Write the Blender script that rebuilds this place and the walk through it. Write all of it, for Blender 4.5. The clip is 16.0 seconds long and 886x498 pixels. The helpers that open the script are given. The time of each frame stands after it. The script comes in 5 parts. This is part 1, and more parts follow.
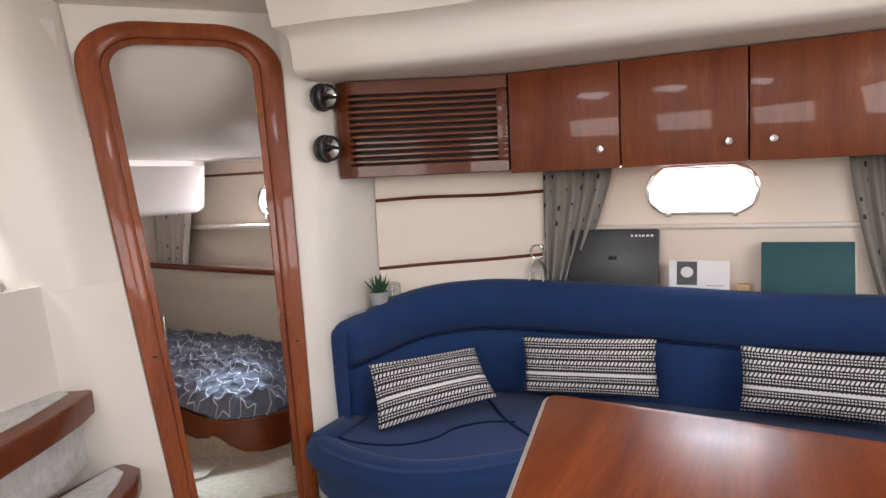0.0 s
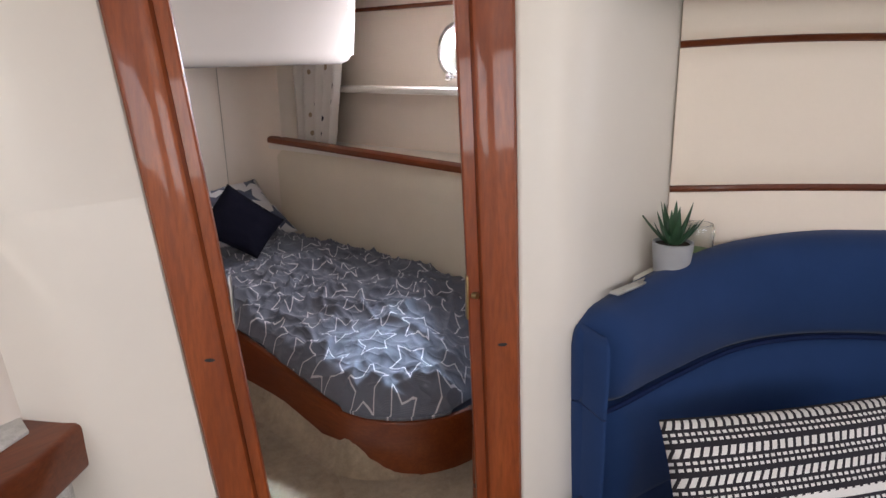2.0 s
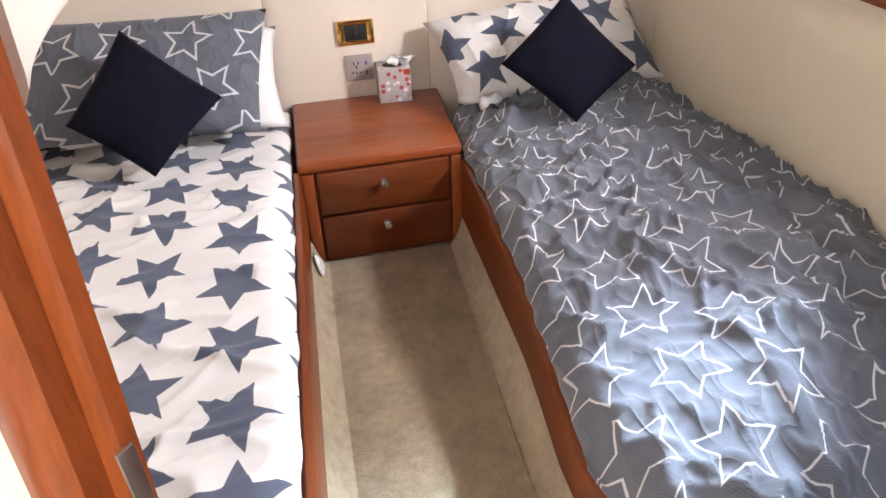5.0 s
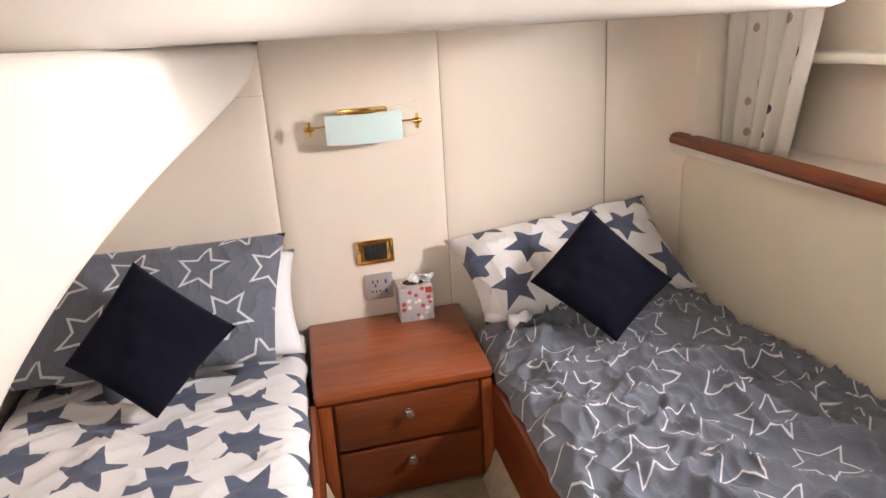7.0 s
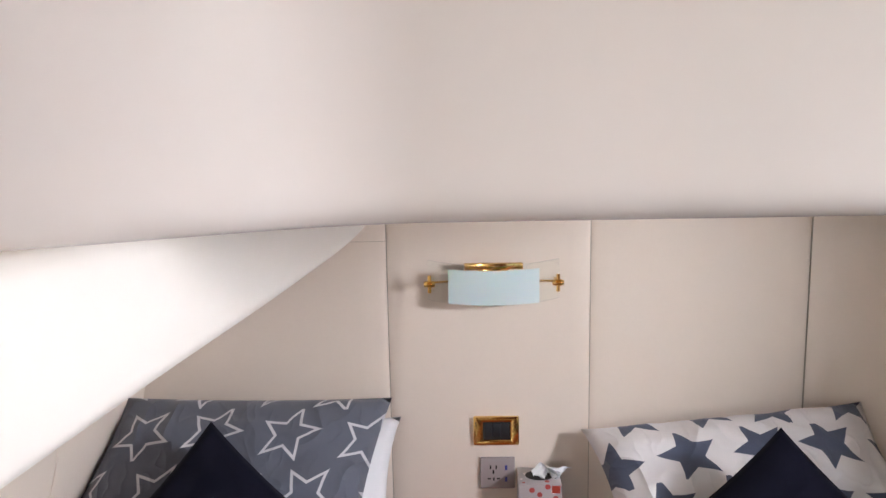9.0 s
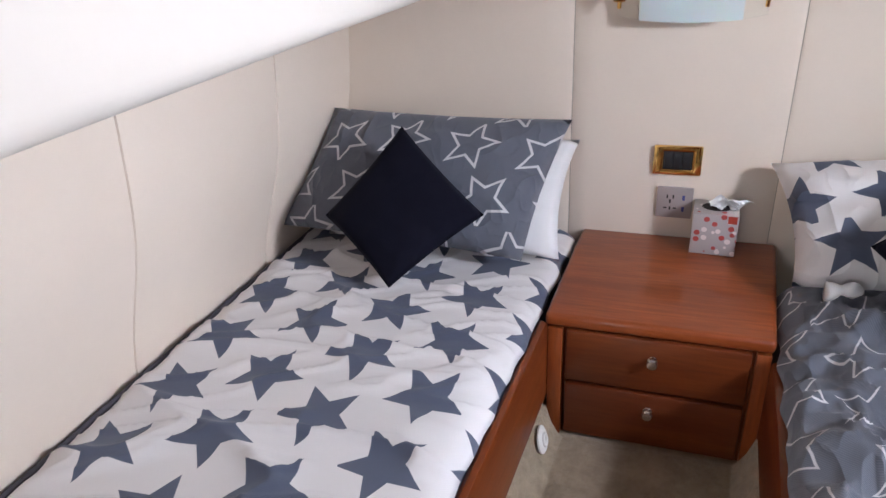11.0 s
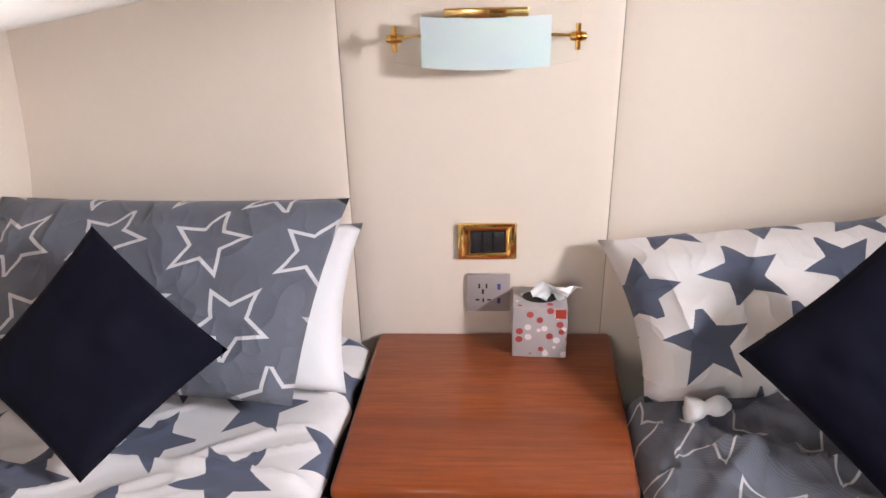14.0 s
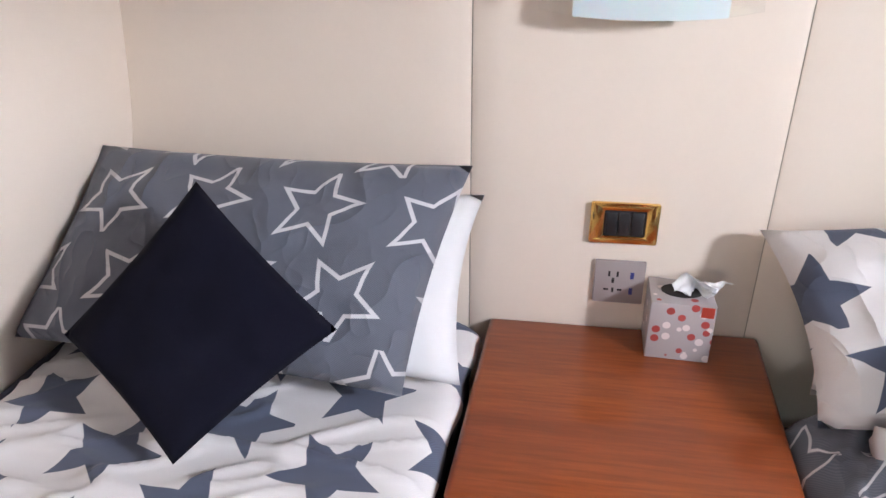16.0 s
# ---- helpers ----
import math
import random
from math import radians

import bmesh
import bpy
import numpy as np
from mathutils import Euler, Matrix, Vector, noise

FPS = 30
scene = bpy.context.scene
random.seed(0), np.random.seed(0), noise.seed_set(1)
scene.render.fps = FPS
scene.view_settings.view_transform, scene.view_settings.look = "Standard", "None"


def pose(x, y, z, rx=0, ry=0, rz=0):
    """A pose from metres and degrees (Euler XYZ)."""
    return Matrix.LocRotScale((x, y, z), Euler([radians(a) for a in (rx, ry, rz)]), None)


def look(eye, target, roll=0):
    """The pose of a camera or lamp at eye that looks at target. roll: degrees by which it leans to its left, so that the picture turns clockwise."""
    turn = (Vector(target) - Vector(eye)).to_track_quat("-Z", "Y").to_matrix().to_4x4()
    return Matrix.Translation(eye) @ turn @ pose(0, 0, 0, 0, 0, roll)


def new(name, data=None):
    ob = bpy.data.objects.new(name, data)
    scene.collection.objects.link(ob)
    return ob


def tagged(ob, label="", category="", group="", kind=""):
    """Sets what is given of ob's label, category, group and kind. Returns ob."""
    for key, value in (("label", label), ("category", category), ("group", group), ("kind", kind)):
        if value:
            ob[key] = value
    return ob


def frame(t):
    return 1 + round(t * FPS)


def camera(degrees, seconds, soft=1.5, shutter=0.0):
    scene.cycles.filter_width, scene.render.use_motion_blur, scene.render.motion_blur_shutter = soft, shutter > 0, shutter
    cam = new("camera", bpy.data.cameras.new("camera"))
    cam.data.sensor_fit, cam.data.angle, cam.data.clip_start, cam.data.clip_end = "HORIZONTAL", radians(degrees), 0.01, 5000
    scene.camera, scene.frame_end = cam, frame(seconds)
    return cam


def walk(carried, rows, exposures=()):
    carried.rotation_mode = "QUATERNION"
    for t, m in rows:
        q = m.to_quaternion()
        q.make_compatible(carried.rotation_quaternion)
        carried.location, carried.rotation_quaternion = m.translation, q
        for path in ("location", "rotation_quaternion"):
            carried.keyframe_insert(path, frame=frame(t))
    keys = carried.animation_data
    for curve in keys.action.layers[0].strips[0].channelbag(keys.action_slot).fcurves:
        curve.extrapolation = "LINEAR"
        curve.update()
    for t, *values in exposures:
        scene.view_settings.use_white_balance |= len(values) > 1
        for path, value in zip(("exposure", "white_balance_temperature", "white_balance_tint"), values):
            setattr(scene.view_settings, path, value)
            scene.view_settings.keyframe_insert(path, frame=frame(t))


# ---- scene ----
EXPOSURES = [(0, 0.2, 6100, 14), (1.5, 0.25, 6100, 14), (2, 0.15, 6100, 14), (2.5, 0.6, 6050, 18), (3, 0.9, 6050, 18), (3.5, 1.05, 6000, 16), (4, 1.2, 6100, 12), (6.3, 1.45, 6750, 10), (7, 1.25, 6700, 10), (7.5, 1.05, 6450, 11), (8.2, 0.9, 6200, 11), (10.3, 0.7, 5850, 10), (11, 0.75, 5750, 10), (11.5, 1.15, 6200, 10), (12, 1.4, 6650, 10), (13, 1.42, 6500, 11), (14, 1.22, 6250, 12), (15, 1.12, 6150, 12), (16, 1.2, 5900, 10)]
cam = camera(66.5, 16.0)
PATH = [
    (0, look((-2.458, -4.287, 1.399), (-0.662, -3.431, 1.199), -2.7)),
    (0.5, look((-2.467, -4.158, 1.321), (-0.740, -3.167, 1.140), -2.7)),
    (1, look((-2.268, -4.144, 1.359), (-0.673, -2.979, 1.041), -3.0)),
    (1.5, look((-1.884, -4.017, 1.426), (-0.444, -2.692, 1.012), -2.8)),
    (1.6, look((-1.798, -3.934, 1.414), (-0.362, -2.603, 0.999), -3.5)),
    (1.7, look((-1.654, -3.782, 1.397), (-0.218, -2.461, 0.954), -3.3)),
    (1.8, look((-1.479, -3.581, 1.371), (-0.039, -2.278, 0.892), -2.3)),
    (1.9, look((-1.300, -3.364, 1.334), (0.150, -2.085, 0.823), -1.1)),
    (2, look((-1.118, -3.149, 1.297), (0.342, -1.898, 0.748), -1.1)),
    (2.5, look((-0.797, -2.731, 1.281), (0.632, -1.537, 0.550), 0.5)),
    (3, look((-0.624, -2.574, 1.253), (0.588, -1.281, 0.325), 1.4)),
    (3.5, look((-0.376, -2.505, 1.310), (0.389, -1.036, 0.188), -0.9)),
    (4, look((-0.260, -2.450, 1.333), (0.178, -0.886, 0.165), -3.0)),
    (4.2, look((-0.260, -2.425, 1.317), (0.099, -0.847, 0.141), -3.5)),
    (6.3, look((-0.310, -2.223, 1.224), (0.144, -0.485, 0.344), -0.6)),
    (6.5, look((-0.306, -2.196, 1.271), (0.155, -0.440, 0.432), -1.5)),
    (7, look((-0.299, -2.152, 1.270), (0.151, -0.300, 0.661), -3.4)),
    (7.5, look((-0.296, -2.044, 1.319), (0.129, -0.133, 0.912), -5.0)),
    (8, look((-0.289, -1.874, 1.345), (0.003, 0.090, 1.106), -5.8)),
    (8.2, look((-0.239, -1.816, 1.340), (-0.013, 0.161, 1.137), -5.2)),
    (10.3, look((-0.060, -1.795, 1.356), (-0.541, 0.079, 0.850), 0.1)),
    (10.5, look((-0.052, -1.820, 1.315), (-0.599, 0.027, 0.777), -1.1)),
    (11, look((-0.033, -1.869, 1.226), (-0.643, -0.185, 0.336), -3.4)),
    (11.5, look((-0.032, -1.898, 1.182), (-0.532, -0.397, -0.042), -4.3)),
    (12, look((-0.042, -1.898, 1.175), (-0.408, -0.466, -0.172), -3.2)),
    (12.5, look((-0.006, -1.853, 1.193), (-0.276, -0.327, -0.071), -2.1)),
    (13, look((-0.006, -1.704, 1.218), (-0.156, -0.039, 0.121), -0.9)),
    (13.5, look((-0.030, -1.508, 1.211), (-0.094, 0.261, 0.280), -0.4)),
    (14, look((-0.044, -1.354, 1.149), (-0.131, 0.481, 0.359), -1.2)),
    (14.5, look((-0.055, -1.249, 1.125), (-0.118, 0.617, 0.410), -1.2)),
    (15, look((-0.063, -1.247, 1.122), (-0.196, 0.625, 0.430), -1.2)),
    (15.5, look((-0.055, -1.200, 1.122), (-0.301, 0.642, 0.383), -1.6)),
    (16, look((-0.160, -1.215, 1.090), (-0.451, 0.568, 0.234), -0.4)),
]
walk(cam, PATH, EXPOSURES)

# ---- world, sun, large lights ----
world = bpy.data.worlds.new("sky")
scene.world = world
world.use_nodes = True
wn = world.node_tree.nodes
sky = wn.new("ShaderNodeTexSky")
sky.sky_type = "NISHITA"
sky.sun_disc = False
sky.sun_elevation, sky.sun_rotation = radians(48), radians(250)
world.node_tree.links.new(sky.outputs[0], wn["Background"].inputs[0])
wn["Background"].inputs[1].default_value = 0.14


def lamp(name, kind, m, energy, colour, size=0.1, size_y=None):
    d = bpy.data.lights.new(name, kind)
    d.energy, d.color = energy, colour
    if kind == "AREA":
        d.shape = "RECTANGLE"
        d.size, d.size_y = size, size_y or size
    ob = new(name, d)
    ob.matrix_world = m
    return ob


sun = lamp("sun", "SUN", look((-6, 4, 9), (0, 0, 0)), 3.0, (1.0, 0.94, 0.85))
sun.data.angle = radians(0.5)
# daylight standing in the openings of the portholes
port_day = lamp("porthole_daylight", "AREA", look((1.32, -1.27, 1.33), (0.06, -1.76, 0.15)), 5.0, (0.62, 0.81, 1.0), 0.26, 0.19)
port_day.data.spread = radians(30)
lamp("porthole_skylight", "AREA", look((1.33, -1.27, 1.33), (-0.3, -0.85, 0.35)), 20, (0.98, 0.95, 0.98), 0.34, 0.26).data.spread = radians(122)
lamp("saloon_porthole_daylight", "AREA", look((1.0, -4.03, 1.305), (-0.5, -4.03, 1.30)), 14, (0.96, 0.98, 1.0), 0.54, 0.27)
# fill lamps in added, unseen openings brighten the saloon
lamp("fore_fill", "AREA", look((-1.6, -5.75, 1.75), (-0.6, -2.6, 0.9)), 30, (1.0, 0.95, 0.88), 1.9, 0.7)
lamp("side_fill", "AREA", look((-3.15, -3.6, 1.55), (0.4, -2.4, 0.9)), 20, (1.0, 0.95, 0.88), 1.8, 0.6)
lamp("overhead_fill", "AREA", look((-1.3, -3.6, 2.22), (-1.2, -3.4, 0)), 7, (1.0, 0.97, 0.92), 0.5, 0.5)

# ---- materials ----


class Nodes:
    """Small wrapper to write node trees in short lines."""

    def __init__(self, name):
        self.mat = bpy.data.materials.new(name)
        self.mat.use_nodes = True
        self.tree = self.mat.node_tree
        self.bsdf = self.tree.nodes["Principled BSDF"]

    def add(self, kind, **values):
        n = self.tree.nodes.new("ShaderNode" + kind)
        for key, v in values.items():
            n.inputs[key].default_value = v
        return n

    def put(self, v, socket):
        if isinstance(v, bpy.types.NodeSocket):
            self.tree.links.new(v, socket)
        else:
            socket.default_value = v

    def math(self, op, a, b=0.0, c=0.0):
        n = self.tree.nodes.new("ShaderNodeMath")
        n.operation = op
        for i, v in enumerate((a, b, c)):
            self.put(v, n.inputs[i])
        return n.outputs[0]

    def mix(self, f, a, b):
        n = self.tree.nodes.new("ShaderNodeMix")
        n.data_type = "RGBA"
        self.put(f, n.inputs[0])
        for v, s in ((a, n.inputs[6]), (b, n.inputs[7])):
            self.put((*v, 1) if isinstance(v, tuple) and len(v) == 3 else v, s)
        return n.outputs[2]

    def coords(self, scale=(1, 1, 1), kind="Object"):
        tc = self.tree.nodes.new("ShaderNodeTexCoord")
        mp = self.tree.nodes.new("ShaderNodeMapping")
        mp.inputs["Scale"].default_value = scale
        self.tree.links.new(tc.outputs[kind], mp.inputs[0])
        return mp.outputs[0]

    def noise(self, vec, scale, detail=4.0, rough=0.55, distort=0.0):
        n = self.add("TexNoise", Scale=scale, Detail=detail, Roughness=rough, Distortion=distort)
        self.tree.links.new(vec, n.inputs["Vector"])
        return n.outputs[0]

    def ramp(self, v, lo, hi):
        n = self.tree.nodes.new("ShaderNodeMapRange")
        n.inputs[1].default_value, n.inputs[2].default_value = lo, hi
        self.put(v, n.inputs[0])
        return n.outputs[0]

    def bump(self, height, strength, distance=0.002, under=None):
        n = self.add("Bump", Strength=strength, Distance=distance)
        self.put(height, n.inputs["Height"])
        if under is not None:
            self.tree.links.new(under, n.inputs["Normal"])
        self.tree.links.new(n.outputs[0], self.bsdf.inputs["Normal"])
        return n.outputs[0]

    def base(self, v):
        self.put((*v, 1) if isinstance(v, tuple) else v, self.bsdf.inputs["Base Color"])
        return self

    def set(self, **values):
        for key, v in values.items():
            self.put(v, self.bsdf.inputs[key.replace("_", " ")])
        return self


def plain(name, colour, rough=0.5, metal=0.0, vary=0.08, scale=30.0, bump=0.0, coat=0.0):
    n = Nodes(name)
    v = n.coords()
    big, fine = n.noise(v, scale * 0.12), n.noise(v, scale)
    dark = tuple(c * (1 - vary) for c in colour)
    light = tuple(min(1, c * (1 + vary)) for c in colour)
    n.base(n.mix(n.math("ADD", n.math("MULTIPLY", big, 0.6), n.math("MULTIPLY", fine, 0.4)), dark, light))
    n.set(Metallic=metal, Coat_Weight=coat)
    n.set(Roughness=n.math("ADD", rough - 0.05, n.math("MULTIPLY", fine, 0.1)))
    if bump:
        n.bump(fine, bump, 0.001)
    return n.mat


def cherry(name, axis, tone=1.0, coat=0.35, gloss=0.3):
    """Varnished cherry veneer; axis is the direction of the grain."""
    n = Nodes(name)
    scale = [9.0, 9.0, 9.0]
    scale[axis] = 0.7
    v = n.coords(tuple(scale))
    flow = n.noise(v, 1.3, 3, 0.5, 0.6)
    grain = n.noise(v, 14.0, 5, 0.65)
    pores = n.noise(n.coords(tuple(s * 9 for s in scale)), 8.0, 2)
    col = n.mix(n.ramp(flow, 0.25, 0.75), (0.27 * tone, 0.050 * tone, 0.010 * tone), (0.56 * tone, 0.135 * tone, 0.028 * tone))
    col = n.mix(n.math("MULTIPLY", n.ramp(grain, 0.32, 0.68), 0.55), col, (0.19 * tone, 0.036 * tone, 0.009 * tone))
    n.base(col)
    n.set(Roughness=n.math("ADD", 0.36, n.math("MULTIPLY", pores, 0.14)), Specular_IOR_Level=gloss, Coat_Weight=coat, Coat_Roughness=0.05)
    n.bump(pores, 0.05, 0.0006)
    return n.mat


def fabric(name, colour, vary=0.2, weave=700.0, rough=0.9, bump=0.25, sheen=0.0):
    n = Nodes(name)
    v = n.coords()
    threads = n.noise(v, weave, 2)
    soft = n.noise(v, 9.0, 4)
    dark = tuple(c * (1 - vary) for c in colour)
    light = tuple(min(1.0, c * (1 + vary)) for c in colour)
    n.base(n.mix(n.math("ADD", n.math("MULTIPLY", threads, 0.5), n.math("MULTIPLY", soft, 0.5)), dark, light))
    n.set(Roughness=rough, Sheen_Weight=sheen, Specular_IOR_Level=0.15)
    n.bump(threads, bump, 0.0012)
    return n.mat


def creases(n, vec, depth, under=None):
    """Fine sharp creases of slept-in cotton, on two scales."""
    turned = n.tree.nodes.new("ShaderNodeMapping")
    turned.inputs["Rotation"].default_value = (0, 0, 0.6)
    turned.inputs["Scale"].default_value = (1.0, 0.45, 1.0)
    n.tree.links.new(vec, turned.inputs[0])

    def ridge(scale):
        v = n.noise(turned.outputs[0], scale, 1, 0.4)
        r = n.math("SUBTRACT", 1.0, n.math("MULTIPLY", n.math("ABSOLUTE", n.math("SUBTRACT", v, 0.5)), 7.0))
        return n.math("POWER", n.math("MAXIMUM", r, 0.0), 2.0)
    n.bump(n.math("ADD", ridge(7.0), n.math("MULTIPLY", ridge(19.0), 0.3)), 1.0, depth, under)


def star_cloth(name, cloth, ink, pitch_u, pitch_v, radius, inner=0.42, line=0.0, turn=0.5, drift=0.0, crumple=0.0, phase=-0.30):
    """Cotton printed with five-pointed stars, filled or drawn as outlines; the UV map is in metres."""
    n = Nodes(name)
    uv = n.tree.nodes.new("ShaderNodeUVMap")
    sep = n.tree.nodes.new("ShaderNodeSeparateXYZ")
    n.tree.links.new(uv.outputs[0], sep.inputs[0])
    u, v = sep.outputs[0], sep.outputs[1]
    row = n.math("FLOOR", n.math("DIVIDE", v, pitch_v))
    odd = n.math("MODULO", n.math("ADD", row, 1000.0), 2.0)
    u2 = n.math("ADD", u, n.math("MULTIPLY", odd, pitch_u * 0.5))
    col = n.math("FLOOR", n.math("DIVIDE", u2, pitch_u))
    comb = n.tree.nodes.new("ShaderNodeCombineXYZ")
    n.tree.links.new(col, comb.inputs[0])
    n.tree.links.new(row, comb.inputs[1])
    white = n.tree.nodes.new("ShaderNodeTexWhiteNoise")
    white.noise_dimensions = "3D"
    n.tree.links.new(comb.outputs[0], white.inputs[0])
    rnd = n.tree.nodes.new("ShaderNodeSeparateColor")
    n.tree.links.new(white.outputs[1], rnd.inputs[0])
    lu = n.math("SUBTRACT", u2, n.math("MULTIPLY", n.math("ADD", col, 0.5), pitch_u))
    lv = n.math("SUBTRACT", v, n.math("MULTIPLY", n.math("ADD", row, 0.5), pitch_v))
    lu = n.math("ADD", lu, n.math("MULTIPLY", n.math("SUBTRACT", rnd.outputs[0], 0.5), drift))
    lv = n.math("ADD", lv, n.math("MULTIPLY", n.math("SUBTRACT", rnd.outputs[1], 0.5), drift))
    r = n.math("SQRT", n.math("ADD", n.math("MULTIPLY", lu, lu), n.math("MULTIPLY", lv, lv)))
    ang = n.math("ADD", n.math("ADD", n.math("ARCTAN2", lv, lu), phase), n.math("MULTIPLY", n.math("SUBTRACT", rnd.outputs[2], 0.5), turn))
    fifth = 2 * math.pi / 5
    m = n.math("MODULO", n.math("ADD", ang, 2 * math.pi), fifth)
    a = n.math("ABSOLUTE", n.math("SUBTRACT", m, fifth / 2))
    px, py = n.math("MULTIPLY", r, n.math("COSINE", a)), n.math("MULTIPLY", r, n.math("SINE", a))
    ix, iy = radius * inner * math.cos(fifth / 2), radius * inner * math.sin(fifth / 2)
    length = math.hypot(iy, radius - ix)
    nx, ny = iy / length, (radius - ix) / length
    d = n.math("ADD", n.math("MULTIPLY", n.math("SUBTRACT", px, radius), nx), n.math("MULTIPLY", py, ny))
    if line:
        d = n.math("SUBTRACT", n.math("ABSOLUTE", n.math("ADD", d, line)), line)
    mask = n.ramp(d, 0.0006, -0.0006)
    vec = n.coords()
    threads, soft = n.noise(vec, 900.0, 2), n.noise(vec, 14.0, 3)
    twill = n.tree.nodes.new("ShaderNodeTexWave")
    twill.inputs["Scale"].default_value = 160.0
    twill.bands_direction = "DIAGONAL"
    n.tree.links.new(n.coords(kind="UV"), twill.inputs[0])
    fade = n.math("ADD", n.math("MULTIPLY", threads, 0.35), n.math("MULTIPLY", twill.outputs[1], 0.45))

    def two(c, k):
        return n.mix(fade, tuple(x * (1 - k) for x in c), tuple(min(1.0, x * (1 + k)) for x in c))
    n.base(n.mix(mask, two(cloth, 0.05 if cloth[0] > 0.4 else 0.3), two(ink, 0.05 if ink[0] > 0.4 else 0.3)))
    n.set(Roughness=0.85, Sheen_Weight=0.15)
    fine = n.bump(n.math("ADD", threads, soft), 0.12, 0.0015)
    if crumple:
        creases(n, vec, crumple, fine)
    return n.mat


M = {}
M["gelcoat"] = plain("gelcoat", (0.72, 0.65, 0.585), 0.16, vary=0.03, scale=6, coat=0.3)
M["moulding"] = plain("white_moulding", (0.74, 0.69, 0.62), 0.42, vary=0.04, scale=25, bump=0.04)
M["liner"] = plain("vinyl_liner", (0.81, 0.705, 0.595), 0.5, vary=0.04, scale=90, bump=0.12)
M["pad"] = fabric("padded_vinyl", (0.72, 0.64, 0.505), 0.07, 420, 0.6, 0.2)
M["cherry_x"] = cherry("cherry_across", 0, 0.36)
M["cherry_y"] = cherry("cherry_along", 1, 0.42)
M["cherry_z"] = cherry("cherry_upright", 2, 0.62)
M["cherry_dark"] = cherry("cherry_dark", 1, 0.3)
M["cherry_locker"] = cherry("cherry_locker", 2, 0.42)
# bedside top: the drawers' cherry at double tone, painting light on it
M["cherry_lit"] = cherry("cherry_lit_top", 0, 0.72, 0.5)
M["cherry_top"] = cherry("cherry_tabletop", 0, 0.42, 0.03, 0.12)
def pile_carpet(name, colour, vary):
    """Cut pile: tufts, trodden patches and faint stains."""
    n = Nodes(name)
    v = n.coords()
    tuft, patch, stain = n.noise(v, 420, 2), n.noise(v, 34, 5, 0.7), n.noise(v, 5.5, 4, 0.6)
    mixv = n.math("ADD", n.math("MULTIPLY", tuft, 0.4), n.math("ADD", n.math("MULTIPLY", patch, 0.35), n.math("MULTIPLY", stain, 0.25)))
    n.base(n.mix(n.ramp(mixv, 0.37, 0.63), tuple(c * (1 - vary) for c in colour), tuple(min(1.0, c * (1 + vary)) for c in colour)))
    n.set(Roughness=1.0, Sheen_Weight=0.2)
    n.bump(n.math("ADD", n.math("MULTIPLY", tuft, 0.7), patch), 0.9, 0.006)
    return n.mat


M["carpet"] = pile_carpet("carpet", (0.40, 0.32, 0.215), 0.35)
M["mat"] = pile_carpet("carpet_mat", (0.34, 0.265, 0.17), 0.42)
# grey step carpet whose base tone is raised to paint sunlight
M["step_carpet"] = pile_carpet("grey_sunlit_carpet", (0.62, 0.60, 0.57), 0.32)
M["seam"] = plain("seam_shadow", (0.42, 0.36, 0.28), 0.8)
M["deck_pale"] = plain("bleached_teak", (0.72, 0.60, 0.47), 0.6, vary=0.12, scale=20)
M["sofa"] = fabric("blue_upholstery", (0.016, 0.040, 0.122), 0.3, 620, 0.9, 0.4, 0.1)
M["sofa_pipe"] = fabric("dark_blue_piping", (0.008, 0.016, 0.06), 0.2, 620)
M["navy"] = fabric("navy_cotton", (0.005, 0.005, 0.012), 0.3, 620, 0.95, 0.3)
M["mattress"] = fabric("mattress_ticking", (0.08, 0.08, 0.1), 0.2, 500)
M["sheet_white"] = fabric("white_cotton", (0.76, 0.75, 0.75), 0.05, 700)
M["stars_white"] = star_cloth("white_star_cotton", (0.70, 0.675, 0.67), (0.085, 0.10, 0.15), 0.192, 0.172, 0.088, 0.45, 0, 0.8, 0.015, 0.0, -0.93)
M["stars_grey"] = star_cloth("grey_outline_star_cotton", (0.132, 0.142, 0.174), (0.62, 0.61, 0.62), 0.165, 0.148, 0.076, 0.48, 0.0018, 6.0, 0.03, 0.006)
M["pillow_grey"] = star_cloth("grey_pillow_cotton", (0.12, 0.129, 0.16), (0.62, 0.61, 0.62), 0.19, 0.15, 0.082, 0.45, 0.0034, 3.0, 0.03, 0.007)
M["pillow_white"] = star_cloth("white_pillow_cotton", (0.74, 0.71, 0.70), (0.085, 0.10, 0.15), 0.185, 0.14, 0.082, 0.45, 0, 1.0, 0.02, 0.006)
M["chrome"] = plain("chrome", (0.75, 0.75, 0.76), 0.12, 1.0, 0.03)
M["steel"] = plain("brushed_steel", (0.55, 0.53, 0.52), 0.32, 1.0, 0.08)
M["brass"] = plain("polished_brass", (0.85, 0.55, 0.18), 0.12, 1.0, 0.05)
M["old_brass"] = plain("dull_brass", (0.42, 0.32, 0.16), 0.4, 1.0, 0.2)
M["black"] = plain("black_plastic", (0.018, 0.018, 0.02), 0.35, vary=0.2)
M["grey_plastic"] = plain("grey_socket_plastic", (0.36, 0.31, 0.30), 0.35, vary=0.05)
# near-black: shade in slots and openings as colour; also knots and a clasp
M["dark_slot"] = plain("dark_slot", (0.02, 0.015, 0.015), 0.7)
M["alloy"] = plain("alloy_trim", (0.62, 0.62, 0.6), 0.35, 0.8, 0.06)
M["white_plastic"] = plain("white_plastic", (0.78, 0.77, 0.74), 0.35, vary=0.03)
